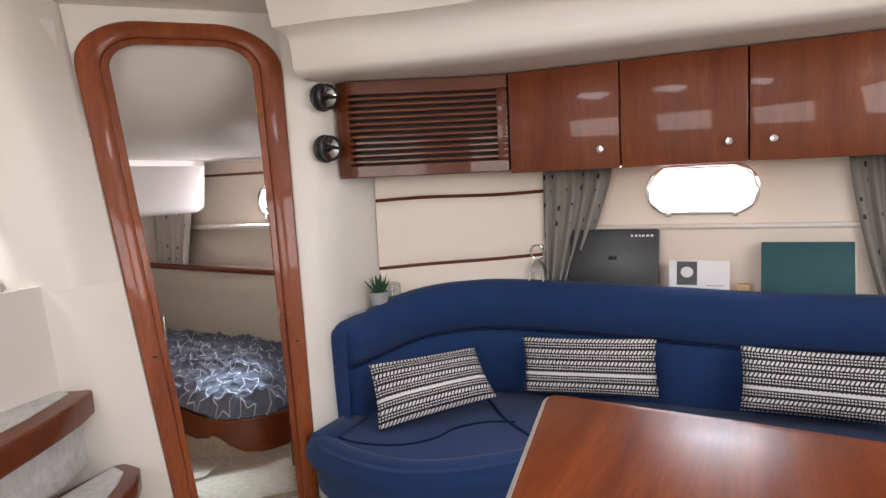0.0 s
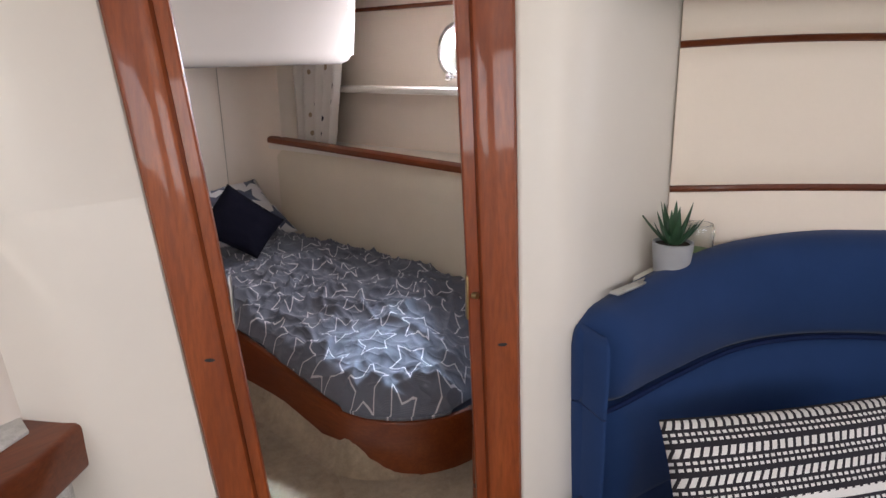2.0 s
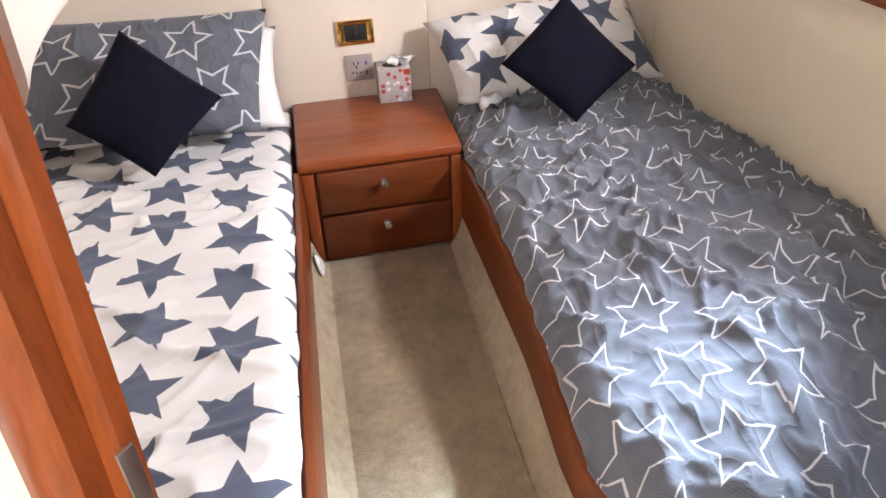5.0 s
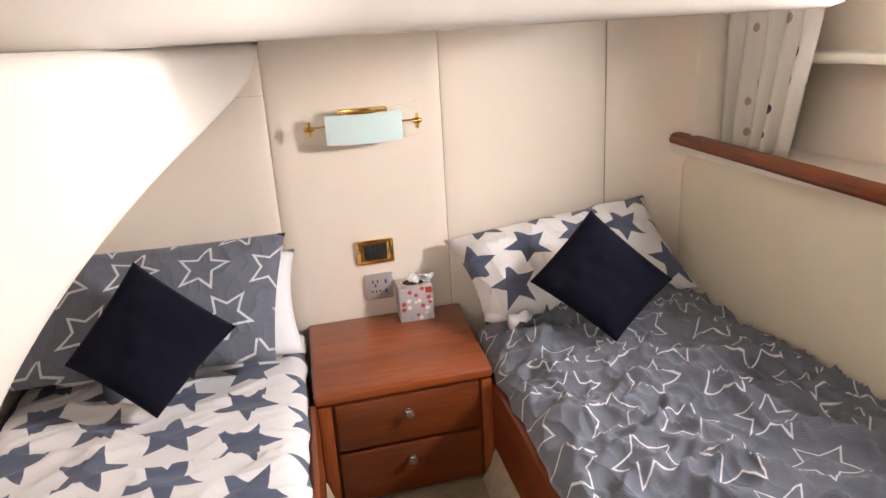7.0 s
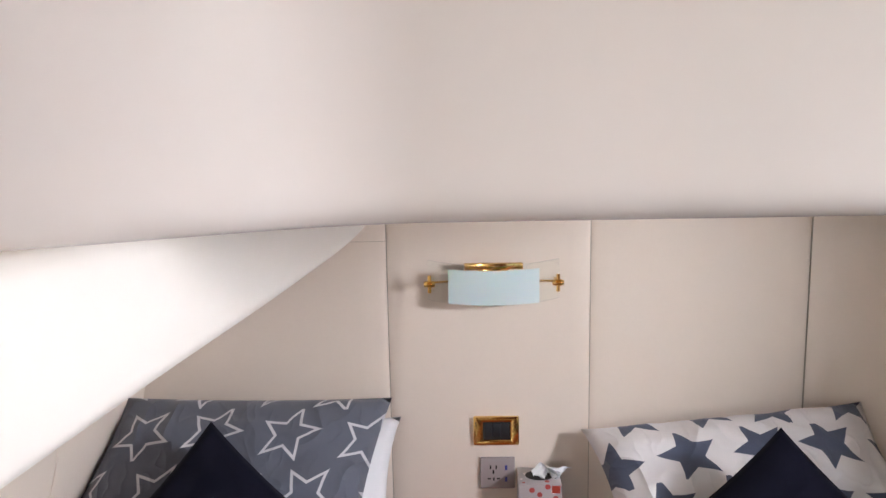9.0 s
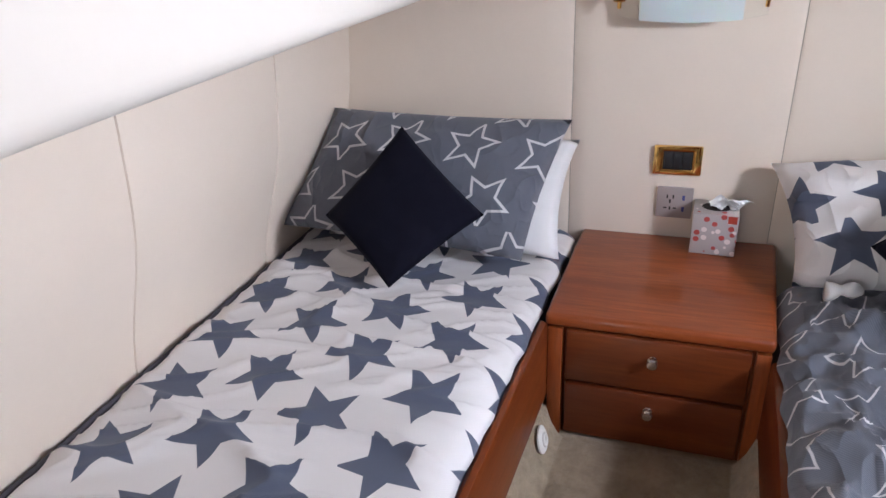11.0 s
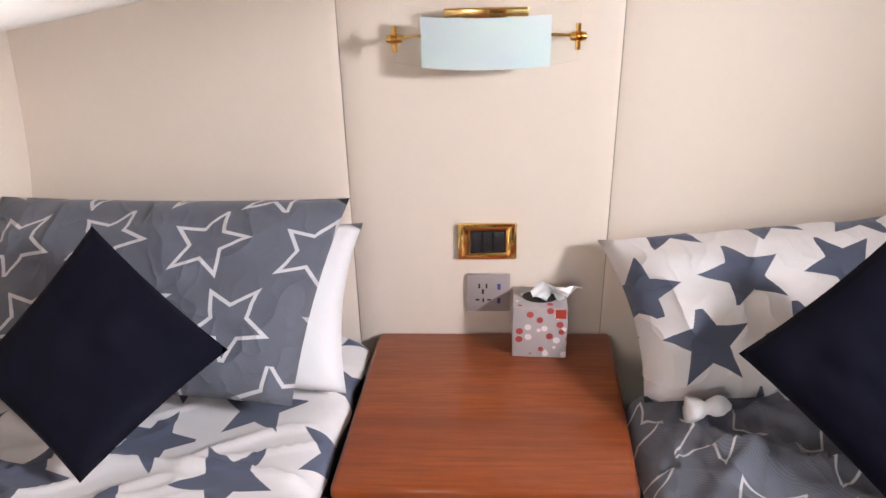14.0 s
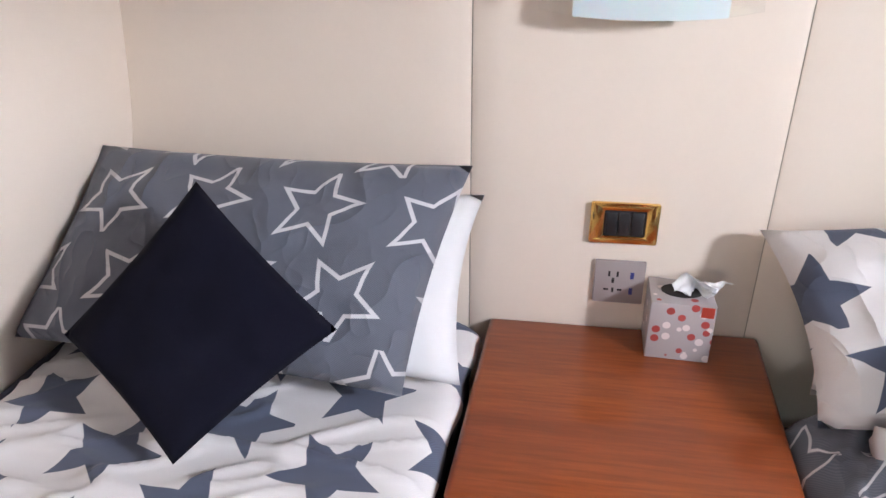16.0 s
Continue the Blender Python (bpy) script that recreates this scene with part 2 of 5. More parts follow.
M["seal"] = plain("white_seal", (0.7, 0.69, 0.66), 0.5)
M["paper"] = plain("tissue_paper", (0.82, 0.82, 0.82), 0.9, vary=0.02)


def glass_mat(name, tint, rough=0.0, alpha_mix=0.0):
    n = Nodes(name)
    n.base(tint).set(Roughness=rough, Transmission_Weight=1.0, IOR=1.45)
    return n.mat


M["glass"] = glass_mat("clear_glass", (0.97, 0.99, 0.98))
frost = Nodes("frosted_glass")
frost.base((0.70, 0.75, 0.74)).set(Roughness=0.35, Subsurface_Weight=0.3, Coat_Weight=0.3)
M["frost"] = frost.mat

# ---- building helpers ----


def finish(bm, name, mat, parent=None, label="", angle=35):
    bmesh.ops.recalc_face_normals(bm, faces=bm.faces)
    me = bpy.data.meshes.new(name)
    bm.to_mesh(me)
    bm.free()
    me.materials.append(mat)
    me.shade_smooth()
    me.set_sharp_from_angle(angle=radians(angle))
    ob = new(name, me)
    if parent is not None:
        ob.parent = parent
    if label:
        ob["label"] = label
    return ob


def part(name, bm, mat, parent, label="", angle=35):
    return finish(bm, name, mat, parent, label, angle)


def thing(name, label, category, at=(0, 0, 0), group=""):
    ob = new(name)
    ob.empty_display_size = 0.05
    ob.location = at
    return tagged(ob, label, category, group)


def keep_place(root):
    """Children are built in world places; shift them so that the empty at the base carries them."""
    off = Matrix.Translation(-root.location)
    for ob in root.children:
        ob.matrix_basis = off @ ob.matrix_basis
    return root


def setting(name, bm, mat, label="", category="", angle=35):
    return tagged(finish(bm, name, mat, None, "", angle), label, category, "", "structure")


def bevel(bm, width, seg=2):
    if width:
        es = [e for e in bm.edges if len(e.link_faces) == 2 and e.calc_face_angle(0) > 0.6]
        bmesh.ops.bevel(bm, geom=es, offset=width, segments=seg, profile=0.5, affect="EDGES", clamp_overlap=True)
    return bm


def box(x0, x1, y0, y1, z0, z1, bev=0.0, m=None, bm=None, seg=2):
    b = bmesh.new()
    bmesh.ops.create_cube(b, size=1.0, matrix=Matrix.Translation(((x0 + x1) / 2, (y0 + y1) / 2, (z0 + z1) / 2)) @ Matrix.Diagonal((x1 - x0, y1 - y0, z1 - z0, 1)))
    bevel(b, bev, seg)
    if m is not None:
        b.transform(m)
    return join(bm, b)


def join(bm, b):
    if bm is None:
        return b
    me = bpy.data.meshes.new("joined")
    b.to_mesh(me)
    b.free()
    bm.from_mesh(me)
    bpy.data.meshes.remove(me)
    return bm


def prism(poly, z0, z1, bev=0.0, m=None, bm=None, seg=2):
    """An upright prism over a closed outline."""
    b = bmesh.new()
    lo = [b.verts.new((x, y, z0)) for x, y in poly]
    hi = [b.verts.new((x, y, z1)) for x, y in poly]
    b.faces.new(lo[::-1])
    b.faces.new(hi)
    for i in range(len(poly)):
        j = (i + 1) % len(poly)
        b.faces.new((lo[i], lo[j], hi[j], hi[i]))
    bmesh.ops.recalc_face_normals(b, faces=b.faces)
    bevel(b, bev, seg)
    if m is not None:
        b.transform(m)
    return join(bm, b)


def plate(outer, holes, depth, m, bev=0.0, seg=2):
    """A flat plate with holes; outlines in its own plane, thickness towards its +z, placed by m."""
    b = bmesh.new()
    edges = []
    for loop in [outer, *holes]:
        vs = [b.verts.new((x, y, 0)) for x, y in loop]
        edges += [b.edges.new((vs[i], vs[(i + 1) % len(vs)])) for i in range(len(vs))]
    bmesh.ops.triangle_fill(b, use_beauty=True, use_dissolve=False, edges=edges)
    bmesh.ops.dissolve_limit(b, angle_limit=0.01, verts=b.verts, edges=b.edges)
    out = bmesh.ops.extrude_face_region(b, geom=list(b.faces))
    for v in out["geom"]:
        if isinstance(v, bmesh.types.BMVert):
            v.co.z += depth
    bmesh.ops.recalc_face_normals(b, faces=b.faces)
    bevel(b, bev, seg)
    b.transform(m)
    return b


def round_rect(x0, x1, y0, y1, r, n=6):
    pts = []
    for cx, cy, a in ((x1 - r, y1 - r, 0), (x0 + r, y1 - r, 90), (x0 + r, y0 + r, 180), (x1 - r, y0 + r, 270)):
        for i in range(n + 1):
            t = radians(a + 90 * i / n)
            pts.append((cx + r * math.cos(t), cy + r * math.sin(t)))
    return pts


def loft(rings, closed=False, caps=True, bm=None):
    b = bmesh.new()
    vs = [[b.verts.new(p) for p in ring] for ring in rings]
    for k in range(len(vs) - 1):
        n = len(vs[k])
        for i in range(n if closed else n - 1):
            j = (i + 1) % n
            b.faces.new((vs[k][i], vs[k][j], vs[k + 1][j], vs[k + 1][i]))
    if caps and closed:
        b.faces.new(vs[0][::-1])
        b.faces.new(vs[-1])
    return join(bm, b)


def tube(pts, r, n=8, bm=None, close=False):
    rings = []
    pts = [Vector(p) for p in pts]
    for i, p in enumerate(pts):
        if close:
            d = pts[(i + 1) % len(pts)] - pts[i - 1]
        else:
            d = pts[min(i + 1, len(pts) - 1)] - pts[max(i - 1, 0)]
        q = d.to_track_quat("Z", "Y").to_matrix()
        rings.append([p + q @ Vector((r * math.cos(2 * math.pi * k / n), r * math.sin(2 * math.pi * k / n), 0)) for k in range(n)])
    if close:
        rings.append(rings[0])
    return loft(rings, True, not close, bm)


def lathe(profile, m=None, n=20, bm=None):
    rings = [[(max(r, 1e-5) * math.cos(2 * math.pi * k / n), max(r, 1e-5) * math.sin(2 * math.pi * k / n), z) for k in range(n)] for r, z in profile]
    b = loft(rings, True, True)
    if m is not None:
        b.transform(m)
    return join(bm, b)


def spline(pts, n):
    """Smooth points through the given ones."""
    P = [Vector(p) for p in pts]
    out = []
    for i in range(len(P) - 1):
        a, b, c, d = P[max(i - 1, 0)], P[i], P[i + 1], P[min(i + 2, len(P) - 1)]
        for k in range(n):
            t = k / n
            out.append(0.5 * ((2 * b) + (c - a) * t + (2 * a - 5 * b + 4 * c - d) * t * t + (3 * b - a - 3 * c + d) * t ** 3))
    out.append(P[-1])
    return out


def frame_m(origin, x_dir, y_dir):
    """A matrix with its plane spanned by x_dir and y_dir."""
    x = Vector(x_dir).normalized()
    y = Vector(y_dir).normalized()
    z = x.cross(y).normalized()
    y = z.cross(x)
    m = Matrix((x, y, z)).transposed().to_4x4()
    m.translation = origin
    return m


# ---- the setting: cabin ----
def rail_left(y):
    return -0.27 + 0.05 * (y + 0.44)


def rail_right(y):
    return 0.222 + 0.05 * (y + 0.5)


FLOOR = -0.12          # saloon sole
DOOR_L, DOOR_R = Vector((-0.4965, -2.029, 0)), Vector((-0.0435, -2.443, 0))
DOOR_X = (DOOR_R - DOOR_L).normalized()
DOOR_N = Vector((DOOR_X.y, -DOOR_X.x, 0))          # towards the saloon
DOOR_W = (DOOR_R - DOOR_L).length

setting("floor", prism([(-1.15, 0.05), (1.2, 0.05), (1.2, -2.45), (0.06, -2.42), (-0.50, -1.90), (-0.62, -1.75), (-1.15, -1.75)], -0.05, 0.0), M["carpet"], "beige cut-pile cabin carpet", "floor")

# head wall of padded vinyl panels with narrow seams
head = new("wall_head")
tagged(head, "cream vinyl head wall in four upright padded panels", "wall", "", "structure")
SEAMS = [-1.13, -0.304, 0.246, 0.83]


def padded_panel(x0, x1, z0, z1, puff=0.006):
    nx, nz = 10, 12
    rings = []
    for j in range(nz + 1):
        z = z0 + (z1 - z0) * j / nz
        row = []
        for i in range(nx + 1):
            t = 0.5 - 0.5 * math.cos(math.pi * i / nx)
            x = x0 + (x1 - x0) * t
            edge = min(t, 1 - t) * (x1 - x0)
            row.append((x, -puff * min(1.0, (edge / 0.022)) ** 0.5 + 0.004, z))
        rings.append(row)
    return loft(rings)


for i in range(3):
    part("panel", padded_panel(SEAMS[i] + 0.001, SEAMS[i + 1] - 0.001, 0.0, 1.12 if i == 0 else 1.55), M["liner"], head)
part("backing", box(-0.60, 1.25, 0.006, 0.05, 0.0, 1.62), M["seam"], head)
part("panel", padded_panel(-0.615, -0.305, 1.121, 1.40), M["liner"], head)
part("backing", box(-1.16, -0.60, 0.006, 0.05, 0.0, 1.12), M["seam"], head)
corner = spline([(0.8312, 0.0, 0), (0.90, -0.012, 0), (0.96, -0.05, 0), (0.992, -0.10, 0), (1.008, -0.17, 0), (1.012, -0.25, 0)], 5)
part("panel", loft([[(p.x, p.y, z) for p in corner] for z in (0.0, 1.56)]), M["liner"], head)
part("return", box(1.0, 1.22, -0.262, -0.25, 0.87, 1.56), M["liner"], head)

# outer wall beside the single berth, padded panels too
side = new("wall_west")
tagged(side, "pale vinyl wall panels beside the berth", "wall", "", "structure")
for y0, y1 in ((-0.42, 0.0), (-0.95, -0.42), (-1.64, -0.95)):
    lean = [(p.x, p.z) for p in spline([(-1.13, 0, 0.0), (-1.095, 0, 0.38), (-1.0, 0, 0.68), (-0.968, 0, 0.9), (-0.955, 0, 1.11)], 5)]
    rings = []
    for off, y in ((0.004, y0 + 0.001), (-0.002, y0 + 0.003), (-0.004, y0 + 0.012), (-0.004, y1 - 0.012), (-0.002, y1 - 0.003), (0.004, y1 - 0.001)):
        rings.append([(x - off, y, z) for x, z in lean])
    part("panel", loft(rings), M["liner"], side)
part("backing", loft([[(x - 0.004, y, z) for x, z in lean] + [(x - 0.03, y, z) for x, z in lean[::-1]] for y in (-1.64, 0.0)], True), M["seam"], side)

# soffit over the single berth: underside of the cockpit sole, with a soft lower edge
edge = spline([(-0.305, 0.0, 1.215), (-0.345, -0.2, 1.15), (-0.41, -0.6, 1.105), (-0.45, -1.1, 1.09), (-0.462, -1.5, 1.085), (-0.452, -1.75, 1.085), (-0.43, -1.89, 1.085)], 6)


def soffit_back(y):
    """Inner limit of the soffit, which narrows beside the doorway."""
    if y > -1.60:
        return -1.02
    return -0.64 + 0.14 * min(1.0, (-1.60 - y) / 0.29)


rings = []
for p in edge:
    r = 0.03
    xb = soffit_back(p.y)
    ring = [(xb, p.y, p.z - 0.03 if xb < -1 else p.z)]
    ring.append((max(p.x - 0.12, xb + 0.004), p.y, p.z - 0.004))
    for k in range(6):
        a = radians(-90 + 90 * k / 5)
        ring.append((p.x - r + r * math.cos(a), p.y, p.z + r + r * math.sin(a)))
    top = 1.274
    ring += [(p.x + 0.006, p.y, top - 0.03 if p.z < 1.2 else p.z + 0.06), (p.x - 0.004, p.y, top - 0.008), (p.x - 0.03, p.y, top), (max(-0.63, xb + 0.01), p.y, top), (max(-0.64, xb), p.y, 1.125), (xb, p.y, 1.12)]
    rings.append(ring)
setting("soffit", loft(rings, True), M["moulding"], "white moulded soffit curving over the berth", "ceiling", 60)

# lowered ceiling over the berths with a rounded front lip, its side and the high slope towards the door
LIP_Y, LIP_Z = -1.12, 1.274
prof = [(0.02, 1.287), (-0.3, 1.282)]
for k in range(7):
    a = radians(-90 - 90 * k / 6)
    prof.append((LIP_Y + 0.045 + 0.045 * math.cos(a), LIP_Z + 0.045 + 0.045 * math.sin(a)))
prof += [(LIP_Y - 0.012, 1.42), (LIP_Y - 0.03, 1.56)]
for k in range(5):
    a = radians(0 + 90 * k / 4)
    prof.append((LIP_Y - 0.07 + 0.04 * math.cos(a), 1.57 + 0.04 * math.sin(a) + 0.0))
prof += [(-1.55, 1.68), (-1.95, 1.87), (-2.5, 2.0)]
low_ring = []
xs = [(-0.62, 0), (-0.45, 0), (-0.2, 0), (0.2, 0), (0.55, 0), (0.70, 0.0), (0.735, 0.008), (0.757, 0.028), (0.765, 0.06)]


def sweep_back(x):
    """The front lip curves back towards the doorway on the companionway side."""
    k = min(1.0, max(0.0, (-0.15 - x) / 0.45))
    return -0.22 * k * k * (3 - 2 * k)


xs = [(-0.62, 0), (-0.58, 0), (-0.53, 0), (-0.48, 0), (-0.43, 0), (-0.38, 0), (-0.33, 0), (-0.28, 0), (-0.23, 0), (-0.15, 0)] + xs[3:]
rings = []
for x, lift in xs:
    rings.append([(x, y + (lift * 0.6 + sweep_back(x) if y < -0.9 and z < 1.6 else 0), z + (lift if z < 1.3 else 0)) for y, z in prof[:11]])
rings.append([(0.768, y + 0.03, max(z, 1.36)) for y, z in prof[:11]])
rings.append([(0.77, y + 0.03, 1.66) for y, z in prof[:11]])
setting("ceiling_low", loft(rings), M["gelcoat"], "glossy white moulded low ceiling over the berths", "ceiling", 50)
slope = [(0.0, 1.60), (0.12, 1.595), (0.17, 1.61), (0.45, 1.70), (0.75, 1.88), (1.0, 2.12)]


def ceiling_end(x):
    """How far the sloping ceiling runs towards the door wall."""
    return max(-2.44, -1.732 - (x + 0.536) * 0.914 + 0.07)


rings = []
for x in (-0.5, -0.3, -0.1, 0.06, 0.3, 0.7, 1.0, 1.4):
    y0, y1 = LIP_Y + 0.1, ceiling_end(x)
    rings.append([(x, y0 + (y1 - y0) * t, z + (0.05 * (x - 0.7) if x > 0.7 else 0)) for t, z in slope])
setting("ceiling", loft(rings), M["moulding"], "white moulded sloping cabin ceiling", "ceiling", 60)
setting("ceiling_inner", box(-0.64, -0.5, -1.8, -1.05, 1.60, 1.64), M["moulding"], "white inner ceiling strip", "ceiling")
setting("ceiling_side", box(0.77, 1.45, -1.2, 0.03, 1.60, 1.64), M["moulding"], "white side ceiling above the hull lining", "ceiling")

# hull side: padded backrest with a timber capping, ledge, lining with a porthole
hull = new("wall_hull")
tagged(hull, "cream hull lining with ledge, timber strip and porthole", "wall", "", "structure")
PORT = round_rect(-1.42, -1.12, 1.215, 1.425, 0.10, 8)
part("lining", plate([(-2.3, 0.86), (0.06, 0.86), (0.06, 1.66), (-2.3, 1.66)], [PORT], 0.03, frame_m((1.19, 0, 0), (0, 1, 0), (0.06, 0, 1))), M["liner"], hull)
part("ledge", box(1.0, 1.24, -2.3, -0.14, 0.845, 0.874, 0.004), M["moulding"], hull)
part("shelf", box(1.135, 1.25, -2.3, -0.2, 1.135, 1.165, 0.01), M["moulding"], hull, "moulded cream shelf lip")
part("strip", box(1.205, 1.232, -2.3, -0.3, 1.505, 1.522, 0.004), M["cherry_y"], hull, "thin cherry strip")

pad = new("padded_backrest")
tagged(pad, "long beige padded backrest panel capped with varnished cherry", "backrest")
n_pad = 26
rings = []
for j in range(9):
    z = 0.30 + 0.565 * j / 8
    row = []
    for i in range(n_pad + 1):
        t = i / n_pad
        y = -0.185 - 1.9 * t
        e = min(min(t, 1 - t) * 1.9, (0.565 - (z - 0.30)))
        row.append((1.015 - 0.035 * min(1, (max(e, 0) / 0.05)) ** 0.5, y, z + (0.06 * (1 - t) - 0.045) * (j / 8)))
    rings.append(row)
part("cover", loft(rings), M["pad"], pad)
part("capping", loft([[(x, -0.178 - 1.92 * t, z + 0.06 * (1 - t) - 0.045) for x, z in ((0.972, 0.868), (0.968, 0.878), (0.972, 0.893), (0.985, 0.900), (1.02, 0.900), (1.03, 0.892), (1.03, 0.868))] for t in (0, 0.004, 0.25, 0.5, 0.75, 1)], True), M["cherry_y"], pad, "rounded varnished cherry capping")

# doorway wall between cabin and saloon
RAKE, SPLAY = 0.107, 0.1275          # the bulkhead leans aft, its near jamb also sideways


def door_pt(u, z, out=0.0):
    p = DOOR_L + DOOR_X * (u - SPLAY * (z - 0.2) * (1 - u / DOOR_W)) + DOOR_N * (out - RAKE * (z - 0.2))
    return (p.x, p.y, z)


def door_lean(bm):
    """Bend a flat board of (along, up, out) into the leaning bulkhead."""
    for v in bm.verts:
        v.co = door_pt(v.co.x, v.co.y, v.co.z - 0.03)
    return bm


Z_TOP, Z_SILL = 2.13, -0.10
opening = round_rect(0.028, DOOR_W - 0.04, Z_SILL + 0.02, Z_TOP - 0.05, 0.17, 8)
# the opening's lower corners are nearly square
lower = [(DOOR_W - 0.04, Z_SILL), (0.028, Z_SILL)]
opening = [p for p in opening if p[1] > 0.3]
opening = opening + lower[::-1]
setting("wall_door", door_lean(plate([(-0.03, -0.13), (DOOR_W + 0.03, -0.13), (DOOR_W + 0.03, 2.45), (-0.03, 2.45)], [opening], 0.03, Matrix())), M["moulding"], "white bulkhead with an arched doorway", "wall")


def arch(inset, z_lo, r):
    left = inset
    right = DOOR_W - inset
    pts = [(right, z_lo)]
    for cx, a in ((right - r, 0), (left + r, 90)):
        for i in range(11):
            t = radians(a + 90 * i / 10)
            pts.append((cx + r * math.cos(t), Z_TOP - inset - r + r * math.sin(t)))
    pts.append((left, z_lo))
    return pts


def arch_loft(profile, z_lo, r0):
    """Sweep a profile of (inset, depth) round the doorway."""
    rings = []
    cols = [arch(i, z_lo, max(0.03, r0 - i)) for i, d in profile]
    for k in range(len(cols[0])):
        rings.append([door_pt(cols[j][k][0], cols[j][k][1], profile[j][1]) for j in range(len(profile))])
    return loft(rings, True)


frame_1 = new("door_frame")
tagged(frame_1, "varnished cherry door frame with rounded upper corners", "door frame", "", "structure")
prof_face = [(0.002, -0.045), (0.0, 0.012), (0.006, 0.02), (0.03, 0.024), (0.058, 0.022), (0.068, 0.014), (0.07, 0.0), (0.07, -0.020), (0.055, -0.021), (0.05, -0.01)]
part("architrave", arch_loft(prof_face, Z_SILL, 0.2), M["cherry_z"], frame_1)
prof_stop = [(0.071, -0.004), (0.090, -0.004), (0.093, -0.007), (0.093, -0.021), (0.071, -0.023)]
part("stop", arch_loft(prof_stop, Z_SILL, 0.2), M["cherry_z"], frame_1)
bow = [Vector((door_pt(DOOR_W * k, 0, o)[0], door_pt(DOOR_W * k, 0, o)[1], 0)) for k, o in ((1.0, 0.075), (0.85, 0.12), (0.6, 0.18), (0.3, 0.225), (0.0, 0.235), (-0.2, 0.20))]
bow = spline(bow, 4)
back_line = [door_pt(-0.1, 0, -0.06)[:2], door_pt(DOOR_W, 0, -0.06)[:2]]
part("sill", prism([(p.x, p.y) for p in bow] + back_line, -0.12, -0.006, 0.010, None, None, 3), M["cherry_x"], frame_1, "bowed cherry nosing of the door step")
inset = [p - (bow[min(i + 1, len(bow) - 1)] - bow[max(i - 1, 0)]).normalized().cross(Vector((0, 0, -1))) * -0.035 for i, p in enumerate(bow)]
part("landing", prism([(p.x, p.y) for p in inset] + back_line, -0.03, 0.002, 0.004), M["carpet"], frame_1, "beige carpet on the door step")
# strike plate and hook on the far jamb, latch on the near jamb, knots in the timber
def plate_on_jamb(u, z, w, h, out, mat, name, label):
    m = Matrix.Translation(door_pt(u, z, out)) @ frame_m((0, 0, 0), DOOR_N, (0, 0, 1))
    return part(name, box(-w / 2, w / 2, -h / 2, h / 2, -0.002, 0.002, 0.001, m), mat, frame_1, label)


plate_on_jamb(DOOR_W - 0.0945, 0.81, 0.022, 0.095, -0.010, M["old_brass"], "strike_plate", "dull brass strike plate")
plate_on_jamb(DOOR_W - 0.0945, 1.76, 0.018, 0.05, -0.012, M["old_brass"], "hook_plate", "small brass hook plate")
plate_on_jamb(0.0945, 0.80, 0.014, 0.17, -0.012, M["steel"], "latch_plate", "steel mortice latch plate")
m = Matrix.Translation(door_pt(DOOR_W - 0.08, 0.815, 0.0)) @ Matrix.Rotation(radians(90), 4, "X")
part("latch", lathe([(0.0, -0.006), (0.007, -0.006), (0.007, 0.006), (0.0, 0.006)], m, 12), M["old_brass"], frame_1, "brass latch barrel")

# the two timber knots, modelled as flat dark discs
for u, z in ((0.045, 0.725), (DOOR_W - 0.035, 0.715)):
    part("wood_knot", lathe([(0.0, 0.0), (0.007, 0.0), (0.006, 0.0012), (0.0, 0.0015)], Matrix.Translation(door_pt(u, z, 0.0236)) @ DOOR_N.to_track_quat("Z", "Y").to_matrix().to_4x4() @ Matrix.Diagonal((1.5, 0.6, 1, 1)), 12), M["dark_slot"], frame_1, "dark knot in the jamb timber")

# cherry locker front between the door and the foot of the larger berth
locker = thing("locker", "varnished cherry locker with drawer fronts at the berth foot", "cabinet", (0.30, -2.19, 0))
LM = frame_m((0.425, -1.965, 0), (-0.36, -0.26, 0), (0, 0, 1))
part("body", box(0.0, 0.40, 0.0, 1.95, -0.07, -0.012, 0.004, LM), M["cherry_z"], locker)
part("stile", box(-0.03, 0.03, 0.0, 1.95, -0.02, 0.014, 0.008, LM), M["cherry_z"], locker)
for z0, z1 in ((0.04, 0.2), (0.21, 0.37), (0.38, 0.54), (0.55, 1.2), (1.21, 1.9)):
    part("drawer_front", box(0.035, 0.40, z0, z1 - 0.004, -0.012, 0.006, 0.006, LM), M["cherry_x"], locker)
keep_place(locker)

# short wall at the foot of the single berth, running back from the doorway
ret = spline([(-0.470, -1.895, 0), (-0.485, -1.85, 0), (-0.515, -1.76, 0), (-0.54, -1.69, 0)], 5)


def aft(z):
    """The wall leans aft above the berth."""
    return 0.16 * max(0.0, z - 1.0)


rings = [[(p.x, p.y + aft(z), z) for p in ret] + [(-0.58, -1.68 + aft(z), z), (-0.59, -1.79 + aft(z), z)] for z in (0.0, 1.0, 1.5, 2.1)]
setting("wall_return", loft(rings, True), M["moulding"], "white moulded wall return beside the doorway", "wall", 60)
setting("wall_stair", box(-0.67, -0.61, -1.75, -1.10, 1.276, 2.1), M["moulding"], "white wall between cabin and companionway", "wall")

